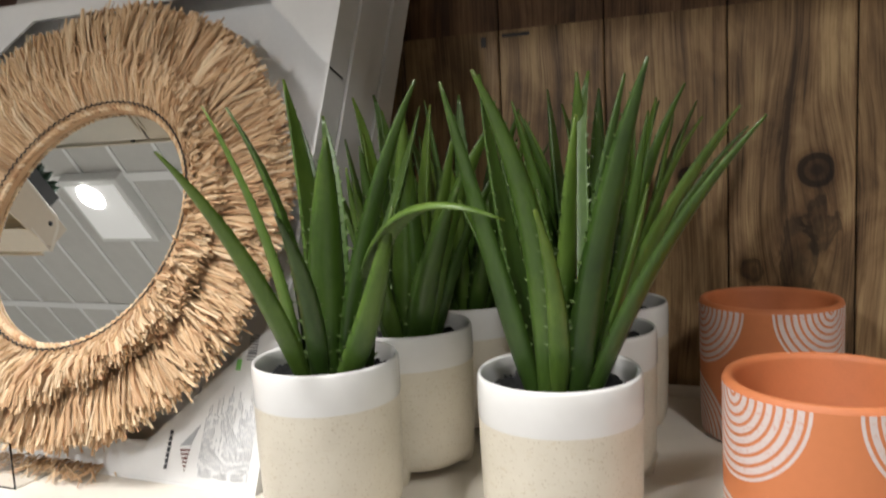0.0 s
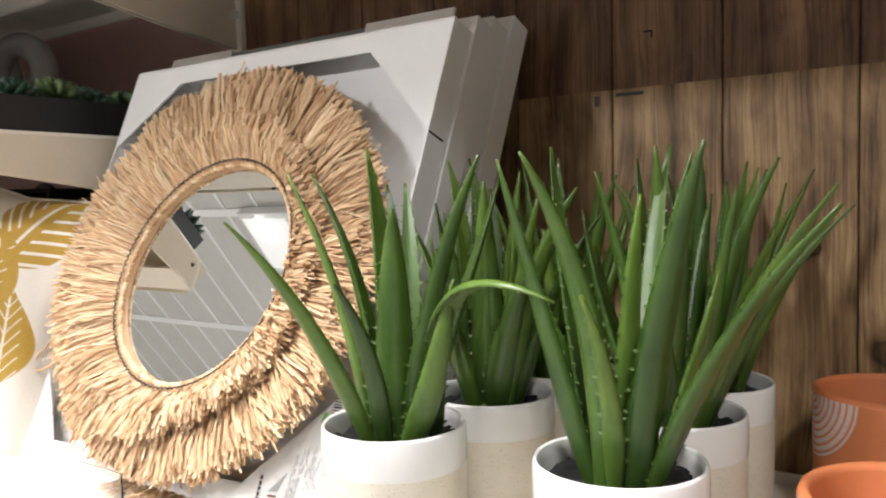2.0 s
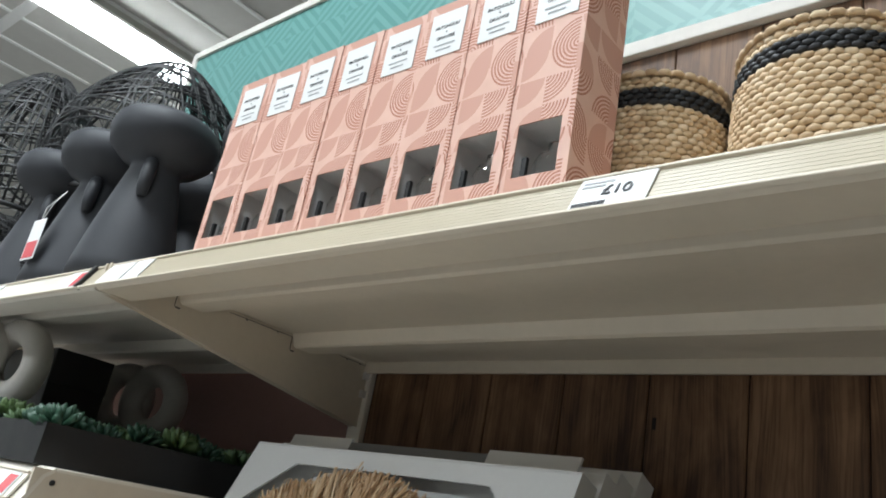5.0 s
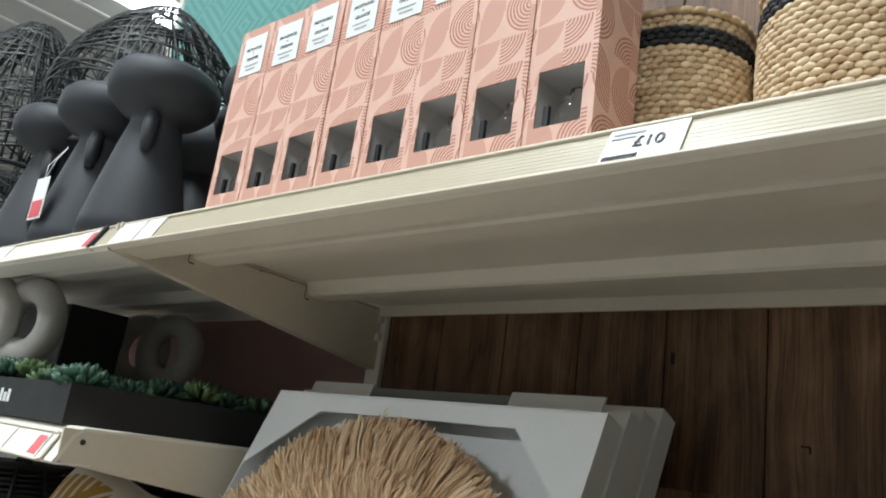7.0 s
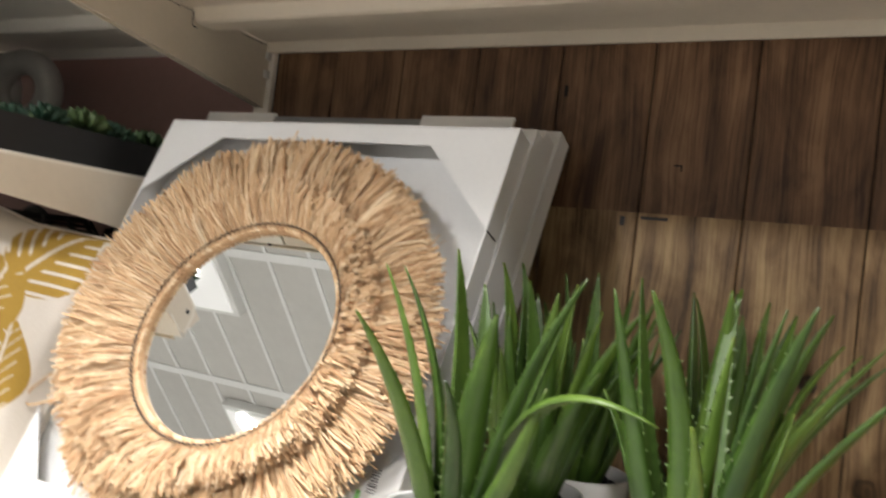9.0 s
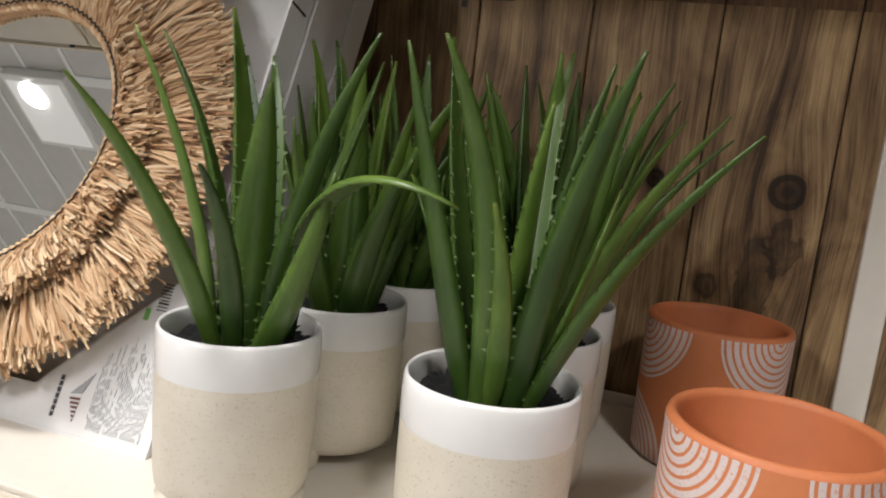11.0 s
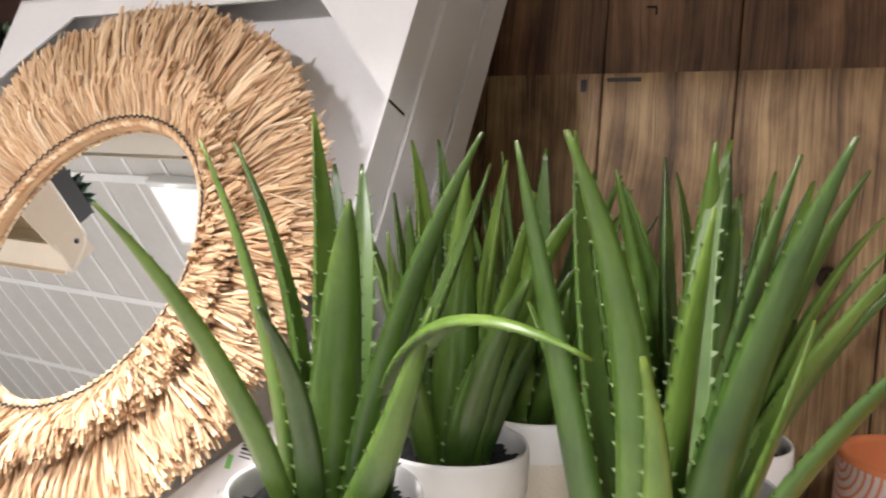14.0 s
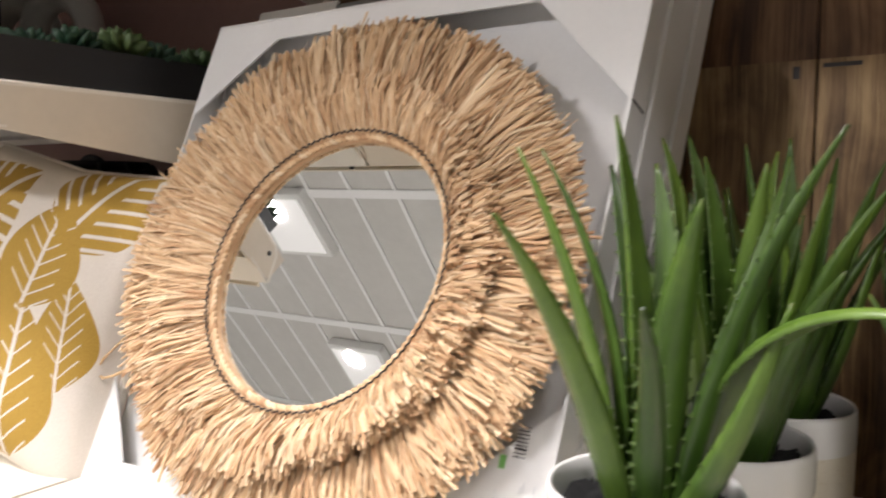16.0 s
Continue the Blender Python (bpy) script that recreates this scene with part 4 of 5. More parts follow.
def fringe(count, r0, r1, z0, z1, seed, jag):
    """Straw strands set radially, in tufts, each a bent flat strip."""
    rng = random.Random(seed)
    verts, faces = [], []
    tufts = [(rng.uniform(-0.04, 0.04), rng.uniform(-jag, jag), rng.uniform(-0.005, 0.006)) for _ in range(110)]
    for i in range(count):
        a = 2 * math.pi * (i + rng.uniform(-0.4, 0.4)) / count
        tw, tl, tz = tufts[int(a / (2 * math.pi) * 110) % 110]
        swirl = tw + rng.gauss(0, 0.075)
        rr1 = (r1 - (0.024 * max(0.0, math.cos(a + 2.1)) ** 3 if r1 > 0.2 else 0.0)) + tl + rng.gauss(0, jag * 0.5) + 0.006 * math.sin(3 * a + seed) + 0.01 * math.cos(a - 3.4) - (0.02 * max(0.0, -math.sin(a)) ** 4 if r1 > 0.2 else 0.0)
        rr0 = r0 + rng.uniform(-0.006, 0.01)
        zz1 = z1 + tz + rng.gauss(0, 0.004)
        w = rng.uniform(0.0005, 0.0017) * (1.5 if rng.random() < 0.15 else 1.0)
        roll = rng.uniform(-1.1, 1.1)
        last = None
        for k in range(4):
            s = k / 3
            r = rr0 + (rr1 - rr0) * s
            an = a + swirl * s * (rr1 - rr0) / 0.1 + rng.gauss(0, 0.004) * s
            z = z0 + (zz1 - z0) * math.sin(s * 1.75) + rng.gauss(0, 0.0009)
            c = Vector((r * math.cos(an), r * math.sin(an), z))
            tan = Vector((-math.sin(an), math.cos(an), 0)) * math.cos(roll) + Vector((0, 0, 1)) * math.sin(roll)
            ww = w * (1.0 if k else 0.6)
            nrm = Vector((0, 0, 1)) * math.cos(roll) - Vector((-math.sin(an), math.cos(an), 0)) * math.sin(roll)
            b = len(verts)
            verts += [c - tan * ww, c + tan * ww, c + nrm * ww * 0.5]
            if last is not None:
                for p, q in ((0, 1), (1, 2), (2, 0)):
                    faces.append((last + p, last + q, b + q, b + p))
            last = b
        faces.append((last, last + 1, last + 2))
    me = bpy.data.meshes.new("raffia_fringe")
    me.from_pydata([tuple(v) for v in verts], [], faces)
    me.materials.append(RAFFIA)
    ob = new("raffia_fringe", me)
    ob.parent = front
    ob.matrix_basis = MT @ pose(0, 0, 0, 1.7 if r1 > 0.2 else 0.0)
    return tagged(ob, "trimmed straw raffia strands", kind="stuff")


fringe(7000, 0.150, 0.250, 0.003, 0.012, 1, 0.008)
fringe(4500, 0.150, 0.240, 0.006, 0.018, 5, 0.008)
fringe(6000, 0.1405, 0.188, 0.010, 0.025, 2, 0.006)
fringe(3600, 0.1405, 0.176, 0.012, 0.028, 4, 0.006)
# plaited straw edging and black stitching
bm = bmesh.new()
for i in range(130):
    a = 2 * math.pi * i / 130
    r = 0.1312
    c = Vector((r * math.cos(a), r * math.sin(a), 0.0105))
    w = a - 0.55
    d = Vector((-math.sin(w), math.cos(w), 0))
    tube(bm, [c - d * 0.0052, c - d * 0.0025 + Vector((0, 0, 0.001)), c + d * 0.0025 + Vector((0, 0, 0.001)), c + d * 0.0052], [0.0013, 0.0025, 0.0025, 0.0013], 6)
pl = part("plaited_edge", bm, RAFFIA, front, "plaited straw edging round the glass")
pl.matrix_basis = MT
bm = lathe(bmesh.new(), [(0.1280, 0.003), (0.139, 0.003), (0.139, 0.012), (0.135, 0.0125), (0.1285, 0.008), (0.1280, 0.003)], 72)
cr = part("edge_core", bm, RAFFIA, front)
cr.matrix_basis = MT
bm = bmesh.new()
pts = []
for i in range(232):
    a = 2 * math.pi * i / 232
    r = 0.1355 + (0.0011 if i % 2 else -0.0012)
    pts.append((r * math.cos(a), r * math.sin(a), 0.0160 + (0.001 if i % 2 else 0.0)))
tube(bm, pts, 0.00095, 5, closed=True)
st = part("stitching", bm, THREAD, front, "black zigzag stitching thread")
st.matrix_basis = MT

# raffia end poking out below the boxes, and a clear riser at the shelf front
bm = bmesh.new()
rng = random.Random(8)
for i in range(160):
    x = rng.uniform(-0.56, -0.42)
    y = rng.uniform(0.50, 0.535)
    tube(bm, [(x, y + 0.03, ZS + rng.uniform(0.003, 0.009)), (x + rng.uniform(-0.006, 0.014), y, ZS + rng.uniform(0.003, 0.010)), (x + rng.uniform(-0.012, 0.03), y - rng.uniform(0.008, 0.028), ZS + rng.uniform(0.002, 0.006))], [0.0016, 0.0014, 0.0009], 4, flat=0.5)
tagged(part("loose_raffia", bm, RAFFIA), "loose straw raffia ends under the mirror box", "raffia", kind="stuff")
rs = thing("acrylic_divider", pose(-0.47, 0.462, ZS), "clear acrylic shelf divider in front of the mirror box", "divider")
slab("front_plate", -0.075, 0.0, -0.002, 0.0, 0.0, 0.045, ACRYLIC, rs, bev=0.0005)
slab("foot_plate", -0.075, 0.0, 0.0, 0.04, 0.0, 0.002, ACRYLIC, rs)
for o in rs.children:
    o.visible_shadow = False
cord = tube(bmesh.new(), [(-0.262, 0.15, 0.012), (-0.275, 0.125, 0.02), (-0.285, 0.11, 0.018), (-0.275, 0.105, 0.014), (-0.25, 0.11, 0.02), (-0.22, 0.125, 0.02)], 0.0015, 6)
part("hanging_cord", cord, CORD, front, "tan hanging cord loop")

# ---- upper shelf goods ----


def diffuser_box(x, y):
    t = thing("diffuser_carton", pose(x, y, ZT), "blush patterned fragrance diffuser carton with window", "diffuser box", "diffuser cartons")
    w, h, d, c = 0.0318, 0.232, 0.062, 0.0012
    w0, w1, z0, z1 = -0.0215, 0.0215, 0.016, 0.066     # window

    def quad(bm, uv, q, nu):
        f = bm.faces.new([bm.verts.new(p) for p in q])
        for lp, (a, b) in zip(f.loops, nu):
            lp[uv].uv = (a, b)
    bm = bmesh.new()
    uv = bm.loops.layers.uv.verify()

    def front_piece(a0, a1, b0, b1):
        quad(bm, uv, [(a0, 0, b0), (a1, 0, b0), (a1, 0, b1), (a0, 0, b1)], [(a0, b0), (a1, b0), (a1, b1), (a0, b1)])
    front_piece(-w, w0, 0, h), front_piece(w1, w, 0, h), front_piece(w0, w1, 0, z0), front_piece(w0, w1, z1, h)
    for s in (-w, w):
        quad(bm, uv, [(s, 0, 0), (s, d, 0), (s, d, h), (s, 0, h)], [(s, 0), (s + d, 0), (s + d, h), (s, h)])
    quad(bm, uv, [(-w, d, 0), (w, d, 0), (w, d, h), (-w, d, h)], [(0, 0), (2 * w, 0), (2 * w, h), (0, h)])
    quad(bm, uv, [(-w, 0, h), (w, 0, h), (w, d, h), (-w, d, h)], [(0, 0), (2 * w, 0), (2 * w, d), (0, d)])
    quad(bm, uv, [(-w, 0, 0), (w, 0, 0), (w, d, 0), (-w, d, 0)], [(0, 0), (2 * w, 0), (2 * w, d), (0, d)])
    bmesh.ops.remove_doubles(bm, verts=bm.verts[:], dist=0.00005)
    bmesh.ops.recalc_face_normals(bm, faces=bm.faces[:])
    ob = part("carton", bm, BLUSH, t)
    md = ob.modifiers.new("board", "SOLIDIFY")
    md.thickness, md.offset = c, 0.0
    slab("inner_shelf", -w + 0.002, w - 0.002, 0.004, d - 0.004, z1 + 0.004, z1 + 0.006, CARD_IN, t)
    for s in (-1, 1):
        slab("inner_liner", *sorted((s * (w - 0.0012), s * (w - 0.002))), 0.002, d - 0.012, 0.002, z1 + 0.004, CARD_IN, t)
    slab("inner_back", -w + 0.002, w - 0.002, d - 0.012, d - 0.010, 0.002, z1 + 0.004, CARD_IN, t)
    bt = part("bottle", lathe(bmesh.new(), [(0, 0.003), (0.017, 0.003), (0.019, 0.006), (0.019, 0.034), (0.016, 0.042), (0.008, 0.046), (0.008, 0.056), (0, 0.056)], 24), BOTTLE_GLASS, t, "clear glass diffuser bottle")
    bt.matrix_basis = pose(0.002, 0.026, 0)
    st = slab("reed_pack", -0.0185, -0.0135, 0.006, 0.010, 0.003, 0.038, BLACK, t, "black reed bundle")
    slab("paper_label", -0.021, 0.023, -0.0016, -0.0007, h - 0.064, h - 0.012, TAG_WHITE, t, "white paper label")
    for txt, z, sz in (("PATCHOULI", h - 0.030, 0.0056), ("+", h - 0.0365, 0.005), ("ORANGE", h - 0.043, 0.0056)):
        text_mesh("label_text", txt, sz, INK, t, rise(0.001, -0.0017, z))
    bars("fine_print", [(-0.012, 0.014, -0.0006, 0.0006), (-0.008, 0.010, -0.0062, -0.0048)], GREY_INK, t, rise(0, -0.0017, h - 0.0515))
    return t


first = diffuser_box(-0.583, 0.436)
for i in range(1, 8):
    copy_thing(first, pose(-0.583 + 0.0643 * i, 0.436 + 0.0012 * math.sin(i * 2.1), ZT, 0, 0, 0.7 * math.sin(i * 1.7)))


def wicker_basket(x, y, r, h, seed, label):
    """A lidded seagrass basket: rows of woven strand loops with a black band."""
    t = thing("lidded_basket", pose(x, y, ZT), label, "basket", "lidded seagrass baskets")
    rows = int(h / 0.0058)
    rng = random.Random(seed)
    for kind, mat, nm in ((0, SEAGRASS, "woven_wall"), (1, WICKER_BLACK, "black_band")):
        bm = bmesh.new()
        for k in range(rows):
            z = (k + 0.5) * h / rows
            band = rows - 5 <= k < rows - 2
            if band != bool(kind):
                continue
            n = 46
            for i in range(n):
                a0 = 2 * math.pi * (i + 0.5 * (k % 2)) / n
                rr = r * (1 - 0.10 * ((z / h - 0.45) * 1.6) ** 2) + (0.001 if band else 0)
                pts = []
                for q in range(5):
                    a = a0 + (q / 4 - 0.5) * 2 * math.pi / n * 1.25
                    bulge = 0.0024 * math.cos((q / 4 - 0.5) * math.pi)
                    pts.append(((rr + bulge - 0.002) * math.cos(a), (rr + bulge - 0.002) * math.sin(a), z + rng.uniform(-0.0006, 0.0006) + 0.0014 * (q / 4 - 0.5)))
                tube(bm, pts, [0.0016, 0.0029, 0.0033, 0.0029, 0.0016], 5)
        tagged(part(nm, bm, mat, t), kind="stuff")
    bm = bmesh.new()
    for k in range(int(r / 0.0058)):
        rr = r * 0.97 - k * 0.0058
        if rr < 0.008:
            break
        n = max(8, int(38 * rr / r))
        for i in range(n):
            pts = []
            for q in range(4):
                a = 2 * math.pi * (i + 0.5 * (k % 2) + (q / 3 - 0.5) * 1.25) / n
                pts.append((rr * math.cos(a), rr * math.sin(a), h + 0.001 + 0.006 * (1 - (rr / r) ** 2) + 0.003 * math.cos((q / 3 - 0.5) * math.pi)))
            tube(bm, pts, [0.0016, 0.0032, 0.0032, 0.0016], 5)
    part("lid", bm, SEAGRASS, t, "woven seagrass lid")
    part("lining", lathe(bmesh.new(), [(0, 0.002), (r * 0.9, 0.002), (r * 0.93, h * 0.5), (r * 0.9, h), (0, h + 0.003)], 32), CORD, t)


wicker_basket(-0.100, 0.572, 0.066, 0.140, 1, "lidded seagrass basket with black band beside the cartons")
wicker_basket(0.046, 0.585, 0.074, 0.155, 2, "larger lidded seagrass basket with black band")
wicker_basket(0.205, 0.585, 0.074, 0.155, 3, "larger lidded seagrass basket with black band")


def price_ticket(x, y, z, w, h, text, label, tilt=0.0):
    t = thing("price_ticket", pose(x, y, z, tilt), label, "price ticket", "price tickets")
    slab("card", -w / 2, w / 2, -0.0012, 0.0, 0, h, TAG_WHITE, t)
    if text:
        text_mesh("price_text", text, h * 0.42, INK, t, rise(0.004, -0.0019, h * 0.5), "bold black price")
        bars("fine_print", [(-w * 0.44, -w * 0.02, h * 0.80, h * 0.86), (-w * 0.44, -w * 0.12, h * 0.68, h * 0.73)], GREY_INK, t, rise(0, -0.0014, 0))
        bars("bar_code", [(-w * 0.46 + i * 0.0011, -w * 0.46 + i * 0.0011 + 0.0006, h * 0.06, h * 0.18) for i in range(24)], INK, t, rise(0, -0.0014, 0))
    return t


price_ticket(-0.042, YU - 0.0095, 1.633, 0.058, 0.036, "£10", "white paper price ticket in the upper rail", LEANING)
tk = price_ticket(-0.199, YL - 0.0085, 0.950, 0.075, 0.042, "", "white paper product ticket in the low rail")
bars("maker_name", [(-0.034, -0.0125, 0.0335, 0.0375)], INK, tk, rise(0, -0.0014, 0))
text_mesh("product_name", "Footed", 0.0072, INK, tk, rise(-0.0005, -0.0014, 0.0355))
text_mesh("product_name", "Ceramic Faux", 0.0072, INK, tk, rise(-0.0125, -0.0014, 0.0275))
for x, w in ((-0.735, 0.06), (-0.68, 0.04), (-1.15, 0.07)):
    price_ticket(x, YU - 0.0095, 1.633, w, 0.036, "", "white paper ticket in the upper rail", LEANING)
tk = price_ticket(-1.02, YU - 0.0095, 1.369, 0.2, 0.034, "", "white paper ticket in the middle rail", LEANING)
bars("fine_print", [(-0.09 + i * 0.03, -0.07 + i * 0.03, 0.010, 0.0155) for i in range(5)], GREY_INK, tk, rise(0, -0.0014, 0))
for z, x in ((1.369, -0.845), (1.633, -0.845)):
    t = thing("price_ticket", pose(x, YU - 0.0095, z, LEANING), "red and white paper ticket in the rail", "price ticket", "price tickets")
    slab("card", -0.03, 0.03, -0.0012, 0, 0, 0.034, TAG_WHITE, t)
    slab("red_block", 0.004, 0.027, -0.0018, -0.0011, 0.004, 0.030, RED_INK, t)
cl = thing("rail_clip", pose(-0.812, YU - 0.0095, 1.632, LEANING), "small black plastic clip at the rail joint", "clip")
slab("clip_body", -0.004, 0.004, -0.005, 0.004, 0.0, 0.040, BLACK, cl, bev=0.001)


def vase(x, y, turn, label):
    t = thing("vase", pose(x, y, ZT, 0, 0, turn), label, "vase", "charcoal vases")
    prof = [(0, 0), (0.072, 0), (0.077, 0.004), (0.075, 0.03), (0.062, 0.10), (0.047, 0.17), (0.039, 0.205), (0.040, 0.215), (0.062, 0.226), (0.080, 0.245), (0.086, 0.268), (0.082, 0.29), (0.072, 0.302), (0.066, 0.300), (0.07, 0.28), (0.06, 0.24), (0, 0.235)]
    part("body", lathe(bmesh.new(), [(r, z * 0.93) for r, z in prof], 48), CHARCOAL, t)
    for s in (-1, 1):
        bm = tube(bmesh.new(), [(s * 0.036, 0, 0.197), (s * 0.049, 0, 0.192), (s * 0.056, 0, 0.174), (s * 0.057, 0, 0.152), (s * 0.052, 0, 0.135)], [0.008, 0.0105, 0.011, 0.010, 0.007], 12)
        part("lug_handle", bm, CHARCOAL, t)
    return t


va = "matt charcoal vase with bowl top and lugs"
vase(-0.925, 0.502, -35, va + ", beside cartons")
vase(-1.105, 0.505, -38, va + ", with a paper tag")
vase(-1.295, 0.505, -30, va)
vase(-0.755, 0.60, 30, va + ", in the second row")
vase(-0.90, 0.68, 30, va + ", in the second row")
vase(-1.08, 0.68, 30, va + ", in the second row")
tg = thing("swing_tag", pose(-1.100, 0.426, ZT), "white paper swing tag with red print hanging from a vase", "tag")
slab("card", -0.024, 0.024, -0.001, 0.0, 0.035, 0.105, TAG_WHITE, tg)
slab("red_print", -0.02, 0.02, -0.0016, -0.0009, 0.038, 0.066, RED_INK, tg)
part("string", tube(bmesh.new(), [(0, 0, 0.1), (-0.012, 0.005, 0.13), (-0.008, 0.02, 0.16), (0.006, 0.02, 0.165), (0.012, 0.005, 0.135), (0, 0, 0.1)], 0.0008, 5), TAG_WHITE, tg)


def woven_shade(x, y, z, r, h, seed, label):
    """An open black woven dome shade: many tilted strips over a rounded form."""
    t = thing("lamp_shade", pose(x, y, z), label, "lamp shade", "black woven lamp shades")
    rng = random.Random(seed)
    bm = bmesh.new()

    def surf(a, s):
        s = min(1.0, max(0.0, s))
        rad = r * (math.sin(s * math.pi * 0.62 + 0.12) ** 0.8)
        return Vector((rad * math.cos(a), rad * math.sin(a), h * (1 - s) ** 0.9))
    for i in range(84):
        a = 2 * math.pi * i / 84 + rng.uniform(-0.05, 0.05)
        tw = rng.uniform(-0.5, 0.5)
        tube(bm, [surf(a + tw * q / 9, 0.02 + 0.98 * q / 9) for q in range(10)], rng.uniform(0.0017, 0.0032), 4, flat=0.4)
    for i in range(30):
        s = 0.05 + 0.93 * i / 29
        ph, am = rng.uniform(0, 6), rng.uniform(0.03, 0.07)
        tube(bm, [surf(2 * math.pi * q / 36, s + am * math.sin(3 * 2 * math.pi * q / 36 + ph)) for q in range(36)], rng.uniform(0.0017, 0.003), 4, closed=True, flat=0.4)
    tagged(part("woven_dome", bm, WICKER_BLACK, t), kind="stuff")
    part("rim_ring", tube(bmesh.new(), [surf(2 * math.pi * q / 40, 1.0) for q in range(40)], 0.006, 6, closed=True), WICKER_BLACK, t)


woven_shade(-1.30, 0.655, 1.90, 0.20, 0.37, 1, "black open woven dome lamp shade on top of a stack")
woven_shade(-1.30, 0.655, ZT, 0.20, 0.22, 5, "black open woven dome lamp shade at the bottom of a stack")
woven_shade(-1.605, 0.515, 1.89, 0.155, 0.36, 2, "black open woven dome lamp shade on top of a stack")
woven_shade(-1.605, 0.515, ZT, 0.155, 0.22, 6, "black open woven dome lamp shade at the bottom of a stack")

# ---- middle shelf of the far bay ----
tr = thing("succulent_tray", pose(-0.825, 0.428, ZM), "black carton tray packed with green artificial succulents", "plant tray")
W, D, H = 0.36, 0.40, 0.052
slab("front_wall", -W, 0, 0, 0.003, 0, H, BLACK, tr)
slab("back_wall", -W, 0, D - 0.003, D, 0, H, BLACK, tr)
slab("side_wall", -0.003, 0, 0.003, D - 0.003, 0, H, BLACK, tr)
slab("side_wall", -W, -W + 0.003, 0.003, D - 0.003, 0, H, BLACK, tr)
slab("floor_panel", -W + 0.003, -0.003, 0.003, D - 0.003, 0, 0.003, BLACK, tr)
bars("name_mark", [(-0.255 + i * 0.013, -0.246 + i * 0.013, 0.018, 0.036 if i % 2 else 0.031) for i in range(6)], TAG_WHITE, tr, rise(0, -0.0004, 0), "white name mark as bars")


def rosette(seed):
    rng = random.Random(seed)
    bm = bmesh.new()
    for ring, (n, tilt, ln) in enumerate(((9, 0.35, 0.030), (8, 0.75, 0.026), (6, 1.1, 0.021), (4, 1.35, 0.016))):
        for i in range(n):
            a = 2 * math.pi * (i + 0.5 * (ring % 2)) / n + rng.uniform(-0.1, 0.1)
            d = Vector((math.cos(a) * math.cos(tilt), math.sin(a) * math.cos(tilt), math.sin(tilt)))
            tube(bm, [Vector((0, 0, 0.006)), d * ln * 0.5 + Vector((0, 0, 0.006)), d * ln * 0.85 + Vector((0, 0, 0.009)), d * ln + Vector((0, 0, 0.012))], [0.003, 0.0075, 0.006, 0.0008], 6, flat=0.55)
    bmesh.ops.remove_doubles(bm, verts=[v for v in bm.verts if (v.co - Vector((0, 0, 0.006))).length < 0.0034], dist=0.008)
    me = bpy.data.meshes.new("succulent")
    bm.to_mesh(me)
    bm.free()
    me.materials.append(SUCC)
    return me


rng = random.Random(4)
rose = [rosette(i) for i in range(3)]
ix = 0
for i in range(6):
    for j in range(7):
        o = new("succulent", rose[ix % 3])
        ix += 1
        o.parent = tr
        o.matrix_basis = pose(-0.03 - i * 0.06 + rng.uniform(-0.006, 0.006), 0.032 + j * 0.056 + rng.uniform(-0.006, 0.006), H - 0.012 + rng.uniform(-0.004, 0.012), rng.uniform(-15, 15), rng.uniform(-15, 15), rng.uniform(0, 360)) @ Matrix.Scale(rng.uniform(0.85, 1.25), 4)


def ring_vase(x, y, turn, label, z=ZM):
    t = thing("ring_vase", pose(x, y, z, 0, 0, turn), label, "vase", "ring shaped vases")
    R, r = 0.056, 0.024
    bm = tube(bmesh.new(), [(R * math.cos(a), 0, 0.022 + r + R + R * math.sin(a)) for a in (2 * math.pi * i / 40 for i in range(40))], r, 18, closed=True, flat=1.0)
    part("ring", bm, MATT_WHITE, t)
    slab("plinth", -0.035, 0.035, -0.03, 0.03, 0, 0.028, MATT_WHITE, t, bev=0.004)
    return t


def plinth_box(x, y, w, d, h, label):
    t = thing("gift_carton", pose(x, y, ZM), label, "box")
    slab("carton", -w / 2, w / 2, -d / 2, d / 2, 0, h, BLACK, t, bev=0.002)
    slab("lid_edge", -w / 2 - 0.001, w / 2 + 0.001, -d / 2 - 0.001, d / 2 + 0.001, h * 0.7, h + 0.001, BLACK, t, bev=0.001)


plinth_box(-1.37, 0.50, 0.30, 0.14, 0.055, "black carton under the white ring vases")
plinth_box(-1.36, 0.80, 0.30, 0.12, 0.055, "black carton at the back of the middle shelf")
plinth_box(-1.43, 0.645, 0.33, 0.11, 0.205, "tall black carton behind the ring vases")
rv = "matt white ceramic ring vase on a black carton"
ring_vase(-1.34, 0.475, 18, rv, ZM + 0.056)
ring_vase(-1.27, 0.525, 18, rv, ZM + 0.056)
ring_vase(-1.45, 0.475, 18, rv, ZM + 0.056)
ring_vase(-1.40, 0.805, 18, "matt white ceramic ring vase at the back", ZM + 0.056)
ring_vase(-1.29, 0.815, 18, "matt white ceramic ring vase at the back", ZM + 0.056)
dk = thing("candle_holder", pose(-1.235, 0.455, ZM), "small dark ribbed candle holder", "candle holder")
part("body", lathe(bmesh.new(), [(0, 0), (0.032, 0), (0.034, 0.004), (0.034, 0.06), (0.04, 0.066), (0.04, 0.078), (0.03, 0.084), (0.0, 0.08)], 28), CHARCOAL, dk)

# ---- cushion and rattan on the low shelf of the far bay ----


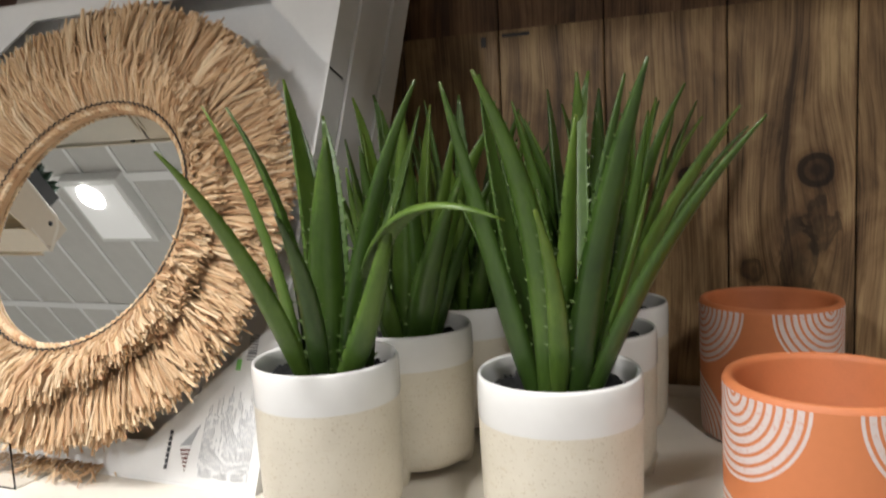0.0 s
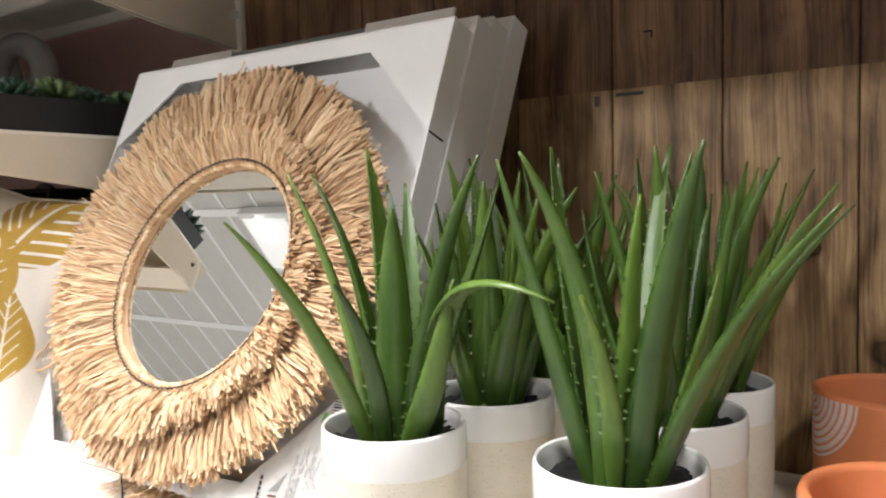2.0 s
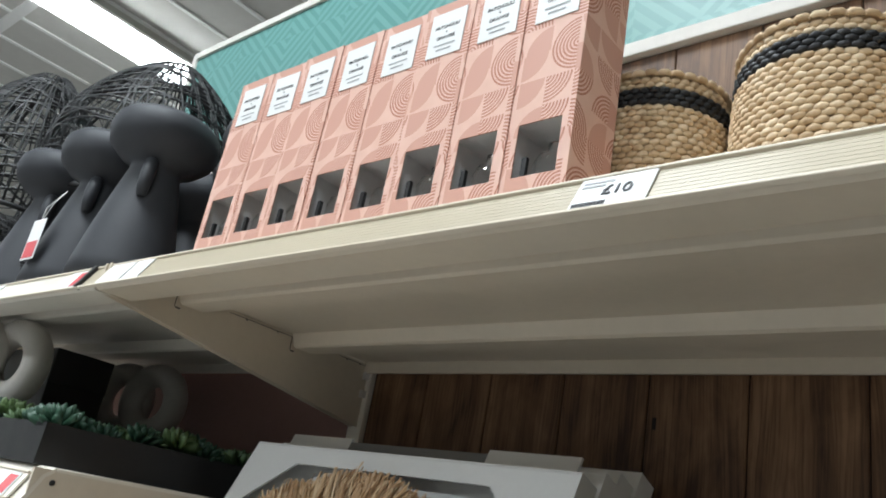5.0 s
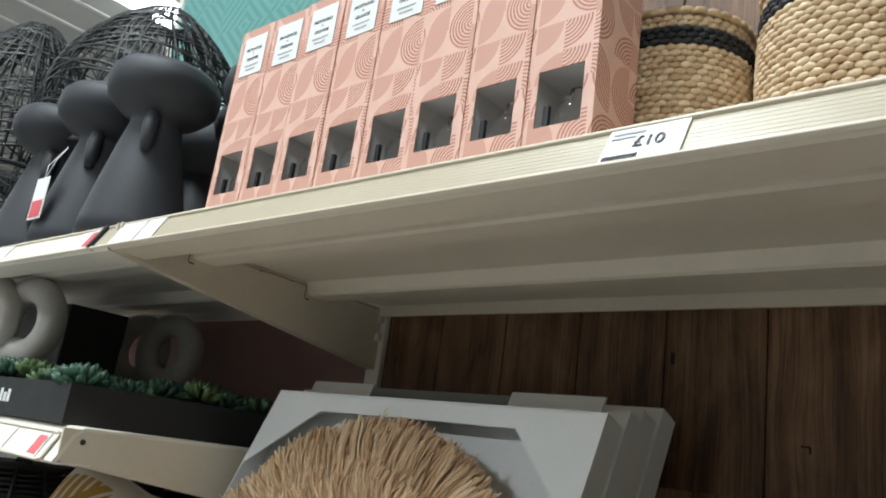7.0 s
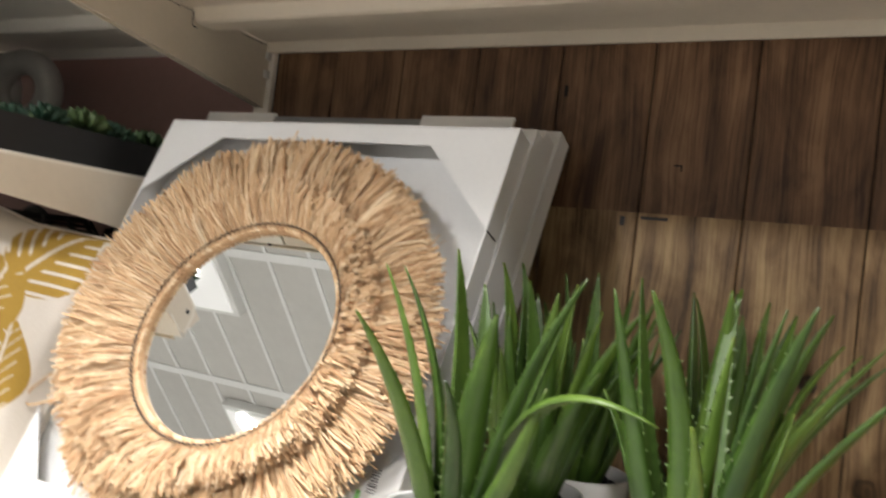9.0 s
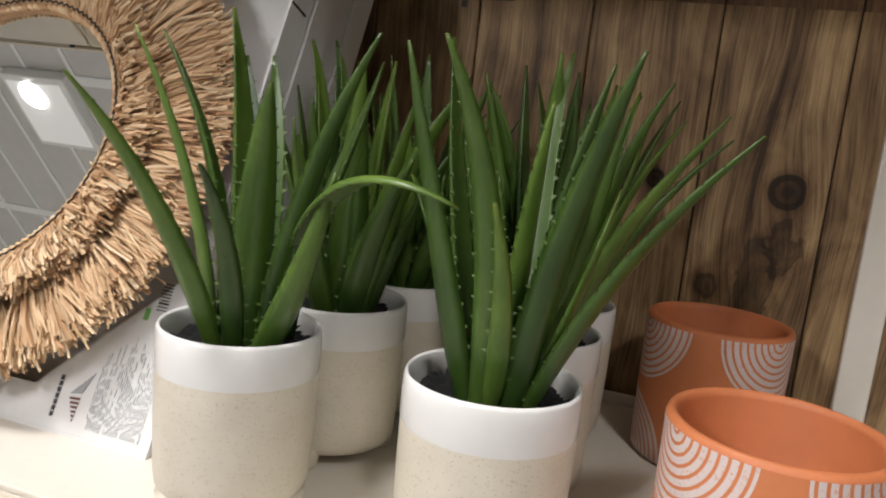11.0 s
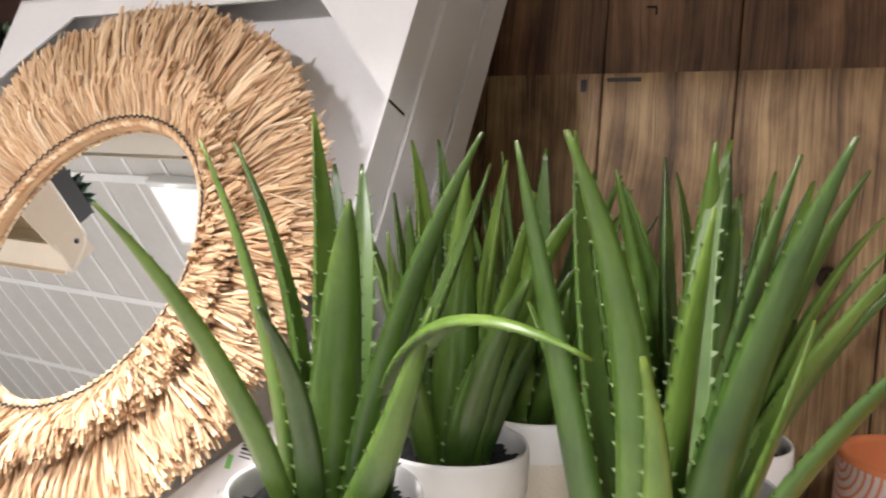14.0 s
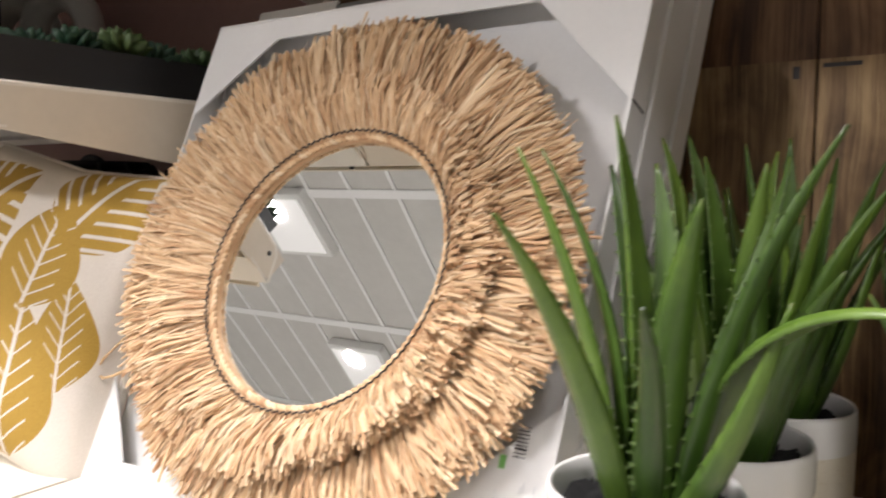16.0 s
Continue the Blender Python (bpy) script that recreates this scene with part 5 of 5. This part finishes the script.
def cushion():
    n = 30
    w, h = 0.36, 0.37
    for side, nm in ((1, "cover_front"), (-1, "cover_back")):
        bm = bmesh.new()
        uv = bm.loops.layers.uv.verify()
        g = []
        for j in range(n + 1):
            row = []
            for i in range(n + 1):
                a, b = i / n * 2 - 1, j / n * 2 - 1
                edge = max(0.0, (1 - a ** 4) * (1 - b ** 4)) ** 0.5
                pin = 1 - 0.07 * (1 - abs(b)) * abs(a) ** 3
                pinb = 1 - 0.08 * (1 - abs(a)) * abs(b) ** 3
                z = side * (0.062 * edge + 0.004 * noise.noise(Vector((a * 2.5, b * 2.5, side * 3.0))) * edge)
                row.append(bm.verts.new((a * w / 2 * pin, (b * h / 2) * pinb, z)))
            g.append(row)
        for j in range(n):
            for i in range(n):
                q = [g[j][i], g[j][i + 1], g[j + 1][i + 1], g[j + 1][i]]
                uvs = [(i / n * w, j / n * h), ((i + 1) / n * w, j / n * h), ((i + 1) / n * w, (j + 1) / n * h), (i / n * w, (j + 1) / n * h)]
                if side < 0:
                    q, uvs = q[::-1], uvs[::-1]
                f = bm.faces.new(q)
                f.smooth = True
                for lp, c in zip(f.loops, uvs):
                    lp[uv].uv = c
        part(nm, bm, COTTON, CUSH)
    pts = []
    for k in range(80):
        s = k / 80 * 4
        e, q = int(s), (s % 1) * 2 - 1
        a, b = ((q, -1), (1, q), (-q, 1), (-1, -q))[e]
        pin, pinb = 1 - 0.07 * (1 - abs(b)) * abs(a) ** 3, 1 - 0.08 * (1 - abs(a)) * abs(b) ** 3
        pts.append((a * w / 2 * pin, b * h / 2 * pinb, 0))
    part("seam_piping", tube(bmesh.new(), pts, 0.003, 6, closed=True), COTTON, CUSH)


cs = 0.33
CUSH = thing("cushion", Matrix.Translation((-0.924, 0.56, ZS + 0.166)) @ Matrix(((1, 0, 0, 0), (0, cs, -math.sqrt(1 - cs * cs), 0), (0, math.sqrt(1 - cs * cs), cs, 0), (0, 0, 0, 1))) @ pose(0, 0, 0, 0, 8, -6), "cream cushion with mustard leaf print leaning on the shelf", "cushion")
cushion()


def rattan_lantern(x, y, r, h, seed, label):
    t = thing("rattan_lantern", pose(x, y, ZS), label, "lantern", "black rattan lanterns")

    def rad(s):
        return r * (0.62 + 0.38 * math.sin(math.pi * min(1, max(0, s))) ** 0.7)
    n = 40
    # added dark liner the open cage doesn't have; it keeps the inside dark
    part("inner_drum", lathe(bmesh.new(), [(0, 0.004), (rad(0) * 0.86, 0.004)] + [(rad(q / 8) * 0.86, 0.006 + q / 8 * (h - 0.03)) for q in range(9)] + [(0, h - 0.02)], 28), WICKER_BLACK, t)
    bm = bmesh.new()
    for k in range(n):
        s = k / (n - 1)
        tube(bm, [(rad(s) * math.cos(a), rad(s) * math.sin(a), 0.006 + s * (h - 0.012)) for a in (2 * math.pi * i / 32 for i in range(32))], 0.0028, 5, closed=True)
    tagged(part("cane_weave", bm, WICKER_BLACK, t), kind="stuff")
    for i in range(14):
        a = 2 * math.pi * i / 14
        part("cane_stave", tube(bmesh.new(), [((rad(s) + 0.003) * math.cos(a), (rad(s) + 0.003) * math.sin(a), 0.004 + s * (h - 0.008)) for s in (q / 10 for q in range(11))], 0.0032, 5), WICKER_BLACK, t)
    part("top_disc", lathe(bmesh.new(), [(0, h), (r * 0.62, h), (r * 0.64, h - 0.01), (0, h - 0.012)], 24), WICKER_BLACK, t)
    part("top_loop", tube(bmesh.new(), [(r * 0.2 * math.cos(a), 0, h - 0.006 + 0.012 * math.sin(a)) for a in (math.pi * q / 12 for q in range(13))], 0.006, 6), WICKER_BLACK, t)


rl = "black rattan cage lantern standing on the shelf"
rattan_lantern(-1.32, 0.60, 0.145, 0.33, 1, rl + " beside the cushion")
rattan_lantern(-1.12, 0.755, 0.135, 0.345, 2, rl + " behind the cushion")
rattan_lantern(-1.60, 0.66, 0.13, 0.31, 3, rl)
rattan_lantern(-0.87, 0.785, 0.095, 0.335, 4, rl + " behind the cushion")

# ---- goods under the low shelf ----
for x, r, h in ((-0.52, 0.035, 0.2), (-0.40, 0.03, 0.17), (-0.30, 0.035, 0.16), (-0.62, 0.03, 0.19)):
    t = thing("candle_jar", pose(x, 0.49, 0.58), "black lidded candle jar on the lower shelf", "candle jar", "candle jars")
    part("jar", lathe(bmesh.new(), [(0, 0), (r, 0), (r, h * 0.8), (r * 0.95, h * 0.82), (0, h * 0.82)], 28), BLACK, t)
    part("lid", lathe(bmesh.new(), [(0, h * 0.82), (r * 1.02, h * 0.82), (r * 1.02, h), (0, h)], 28), BLACK, t)

# ---- wood back: planks one by one ----
wall = tagged(slab("wall_wood_back", X1 + 0.016, X2 + 1.2, YW + 0.004, YW + 0.03, 0.14, 2.16, GAP), "brown wooden plank shelf back", "wall", kind="structure")
PW = 0.127
GREY_MARK = plain("old_ink_mark", (0.035, 0.03, 0.03), 0.6)


def plank_mesh(w, h, d):
    bm = box(bmesh.new(), 0.0008, w - 0.0008, -d, 0.0, 0, h)
    bmesh.ops.bevel(bm, geom=[e for e in bm.edges if abs(e.verts[0].co.z - e.verts[1].co.z) > 0.01 and e.verts[0].co.y < -d * 0.5], offset=0.0012, segments=1, affect="EDGES")
    me = bpy.data.meshes.new("plank")
    bm.to_mesh(me)
    bm.free()
    return me


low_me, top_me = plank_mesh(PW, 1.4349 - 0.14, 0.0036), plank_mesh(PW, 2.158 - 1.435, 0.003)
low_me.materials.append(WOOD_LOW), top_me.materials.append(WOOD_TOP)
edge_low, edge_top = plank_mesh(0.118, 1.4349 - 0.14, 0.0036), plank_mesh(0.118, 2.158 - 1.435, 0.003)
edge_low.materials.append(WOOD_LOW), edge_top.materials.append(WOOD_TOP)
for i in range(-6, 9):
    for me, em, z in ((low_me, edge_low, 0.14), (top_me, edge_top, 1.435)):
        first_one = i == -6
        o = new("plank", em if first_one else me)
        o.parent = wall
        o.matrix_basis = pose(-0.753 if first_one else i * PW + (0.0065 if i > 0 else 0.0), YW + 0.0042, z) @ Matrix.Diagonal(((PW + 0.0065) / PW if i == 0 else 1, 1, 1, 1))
for x0, x1, z0, z1, mat in ((-0.122, -0.088, 1.4265, 1.4305, GREY_MARK), (-0.149, -0.143, 1.417, 1.429, GREY_MARK), (-0.088, -0.078, 1.4965, 1.4985, GAP), (-0.0795, -0.0775, 1.490, 1.4965, GAP), (-0.245, -0.240, 1.585, 1.60, GAP)):
    slab("nail_mark", x0, x1, YW - (0.0003 if z0 < 1.435 else -0.0003), YW + 0.003, z0, z1, mat, wall)
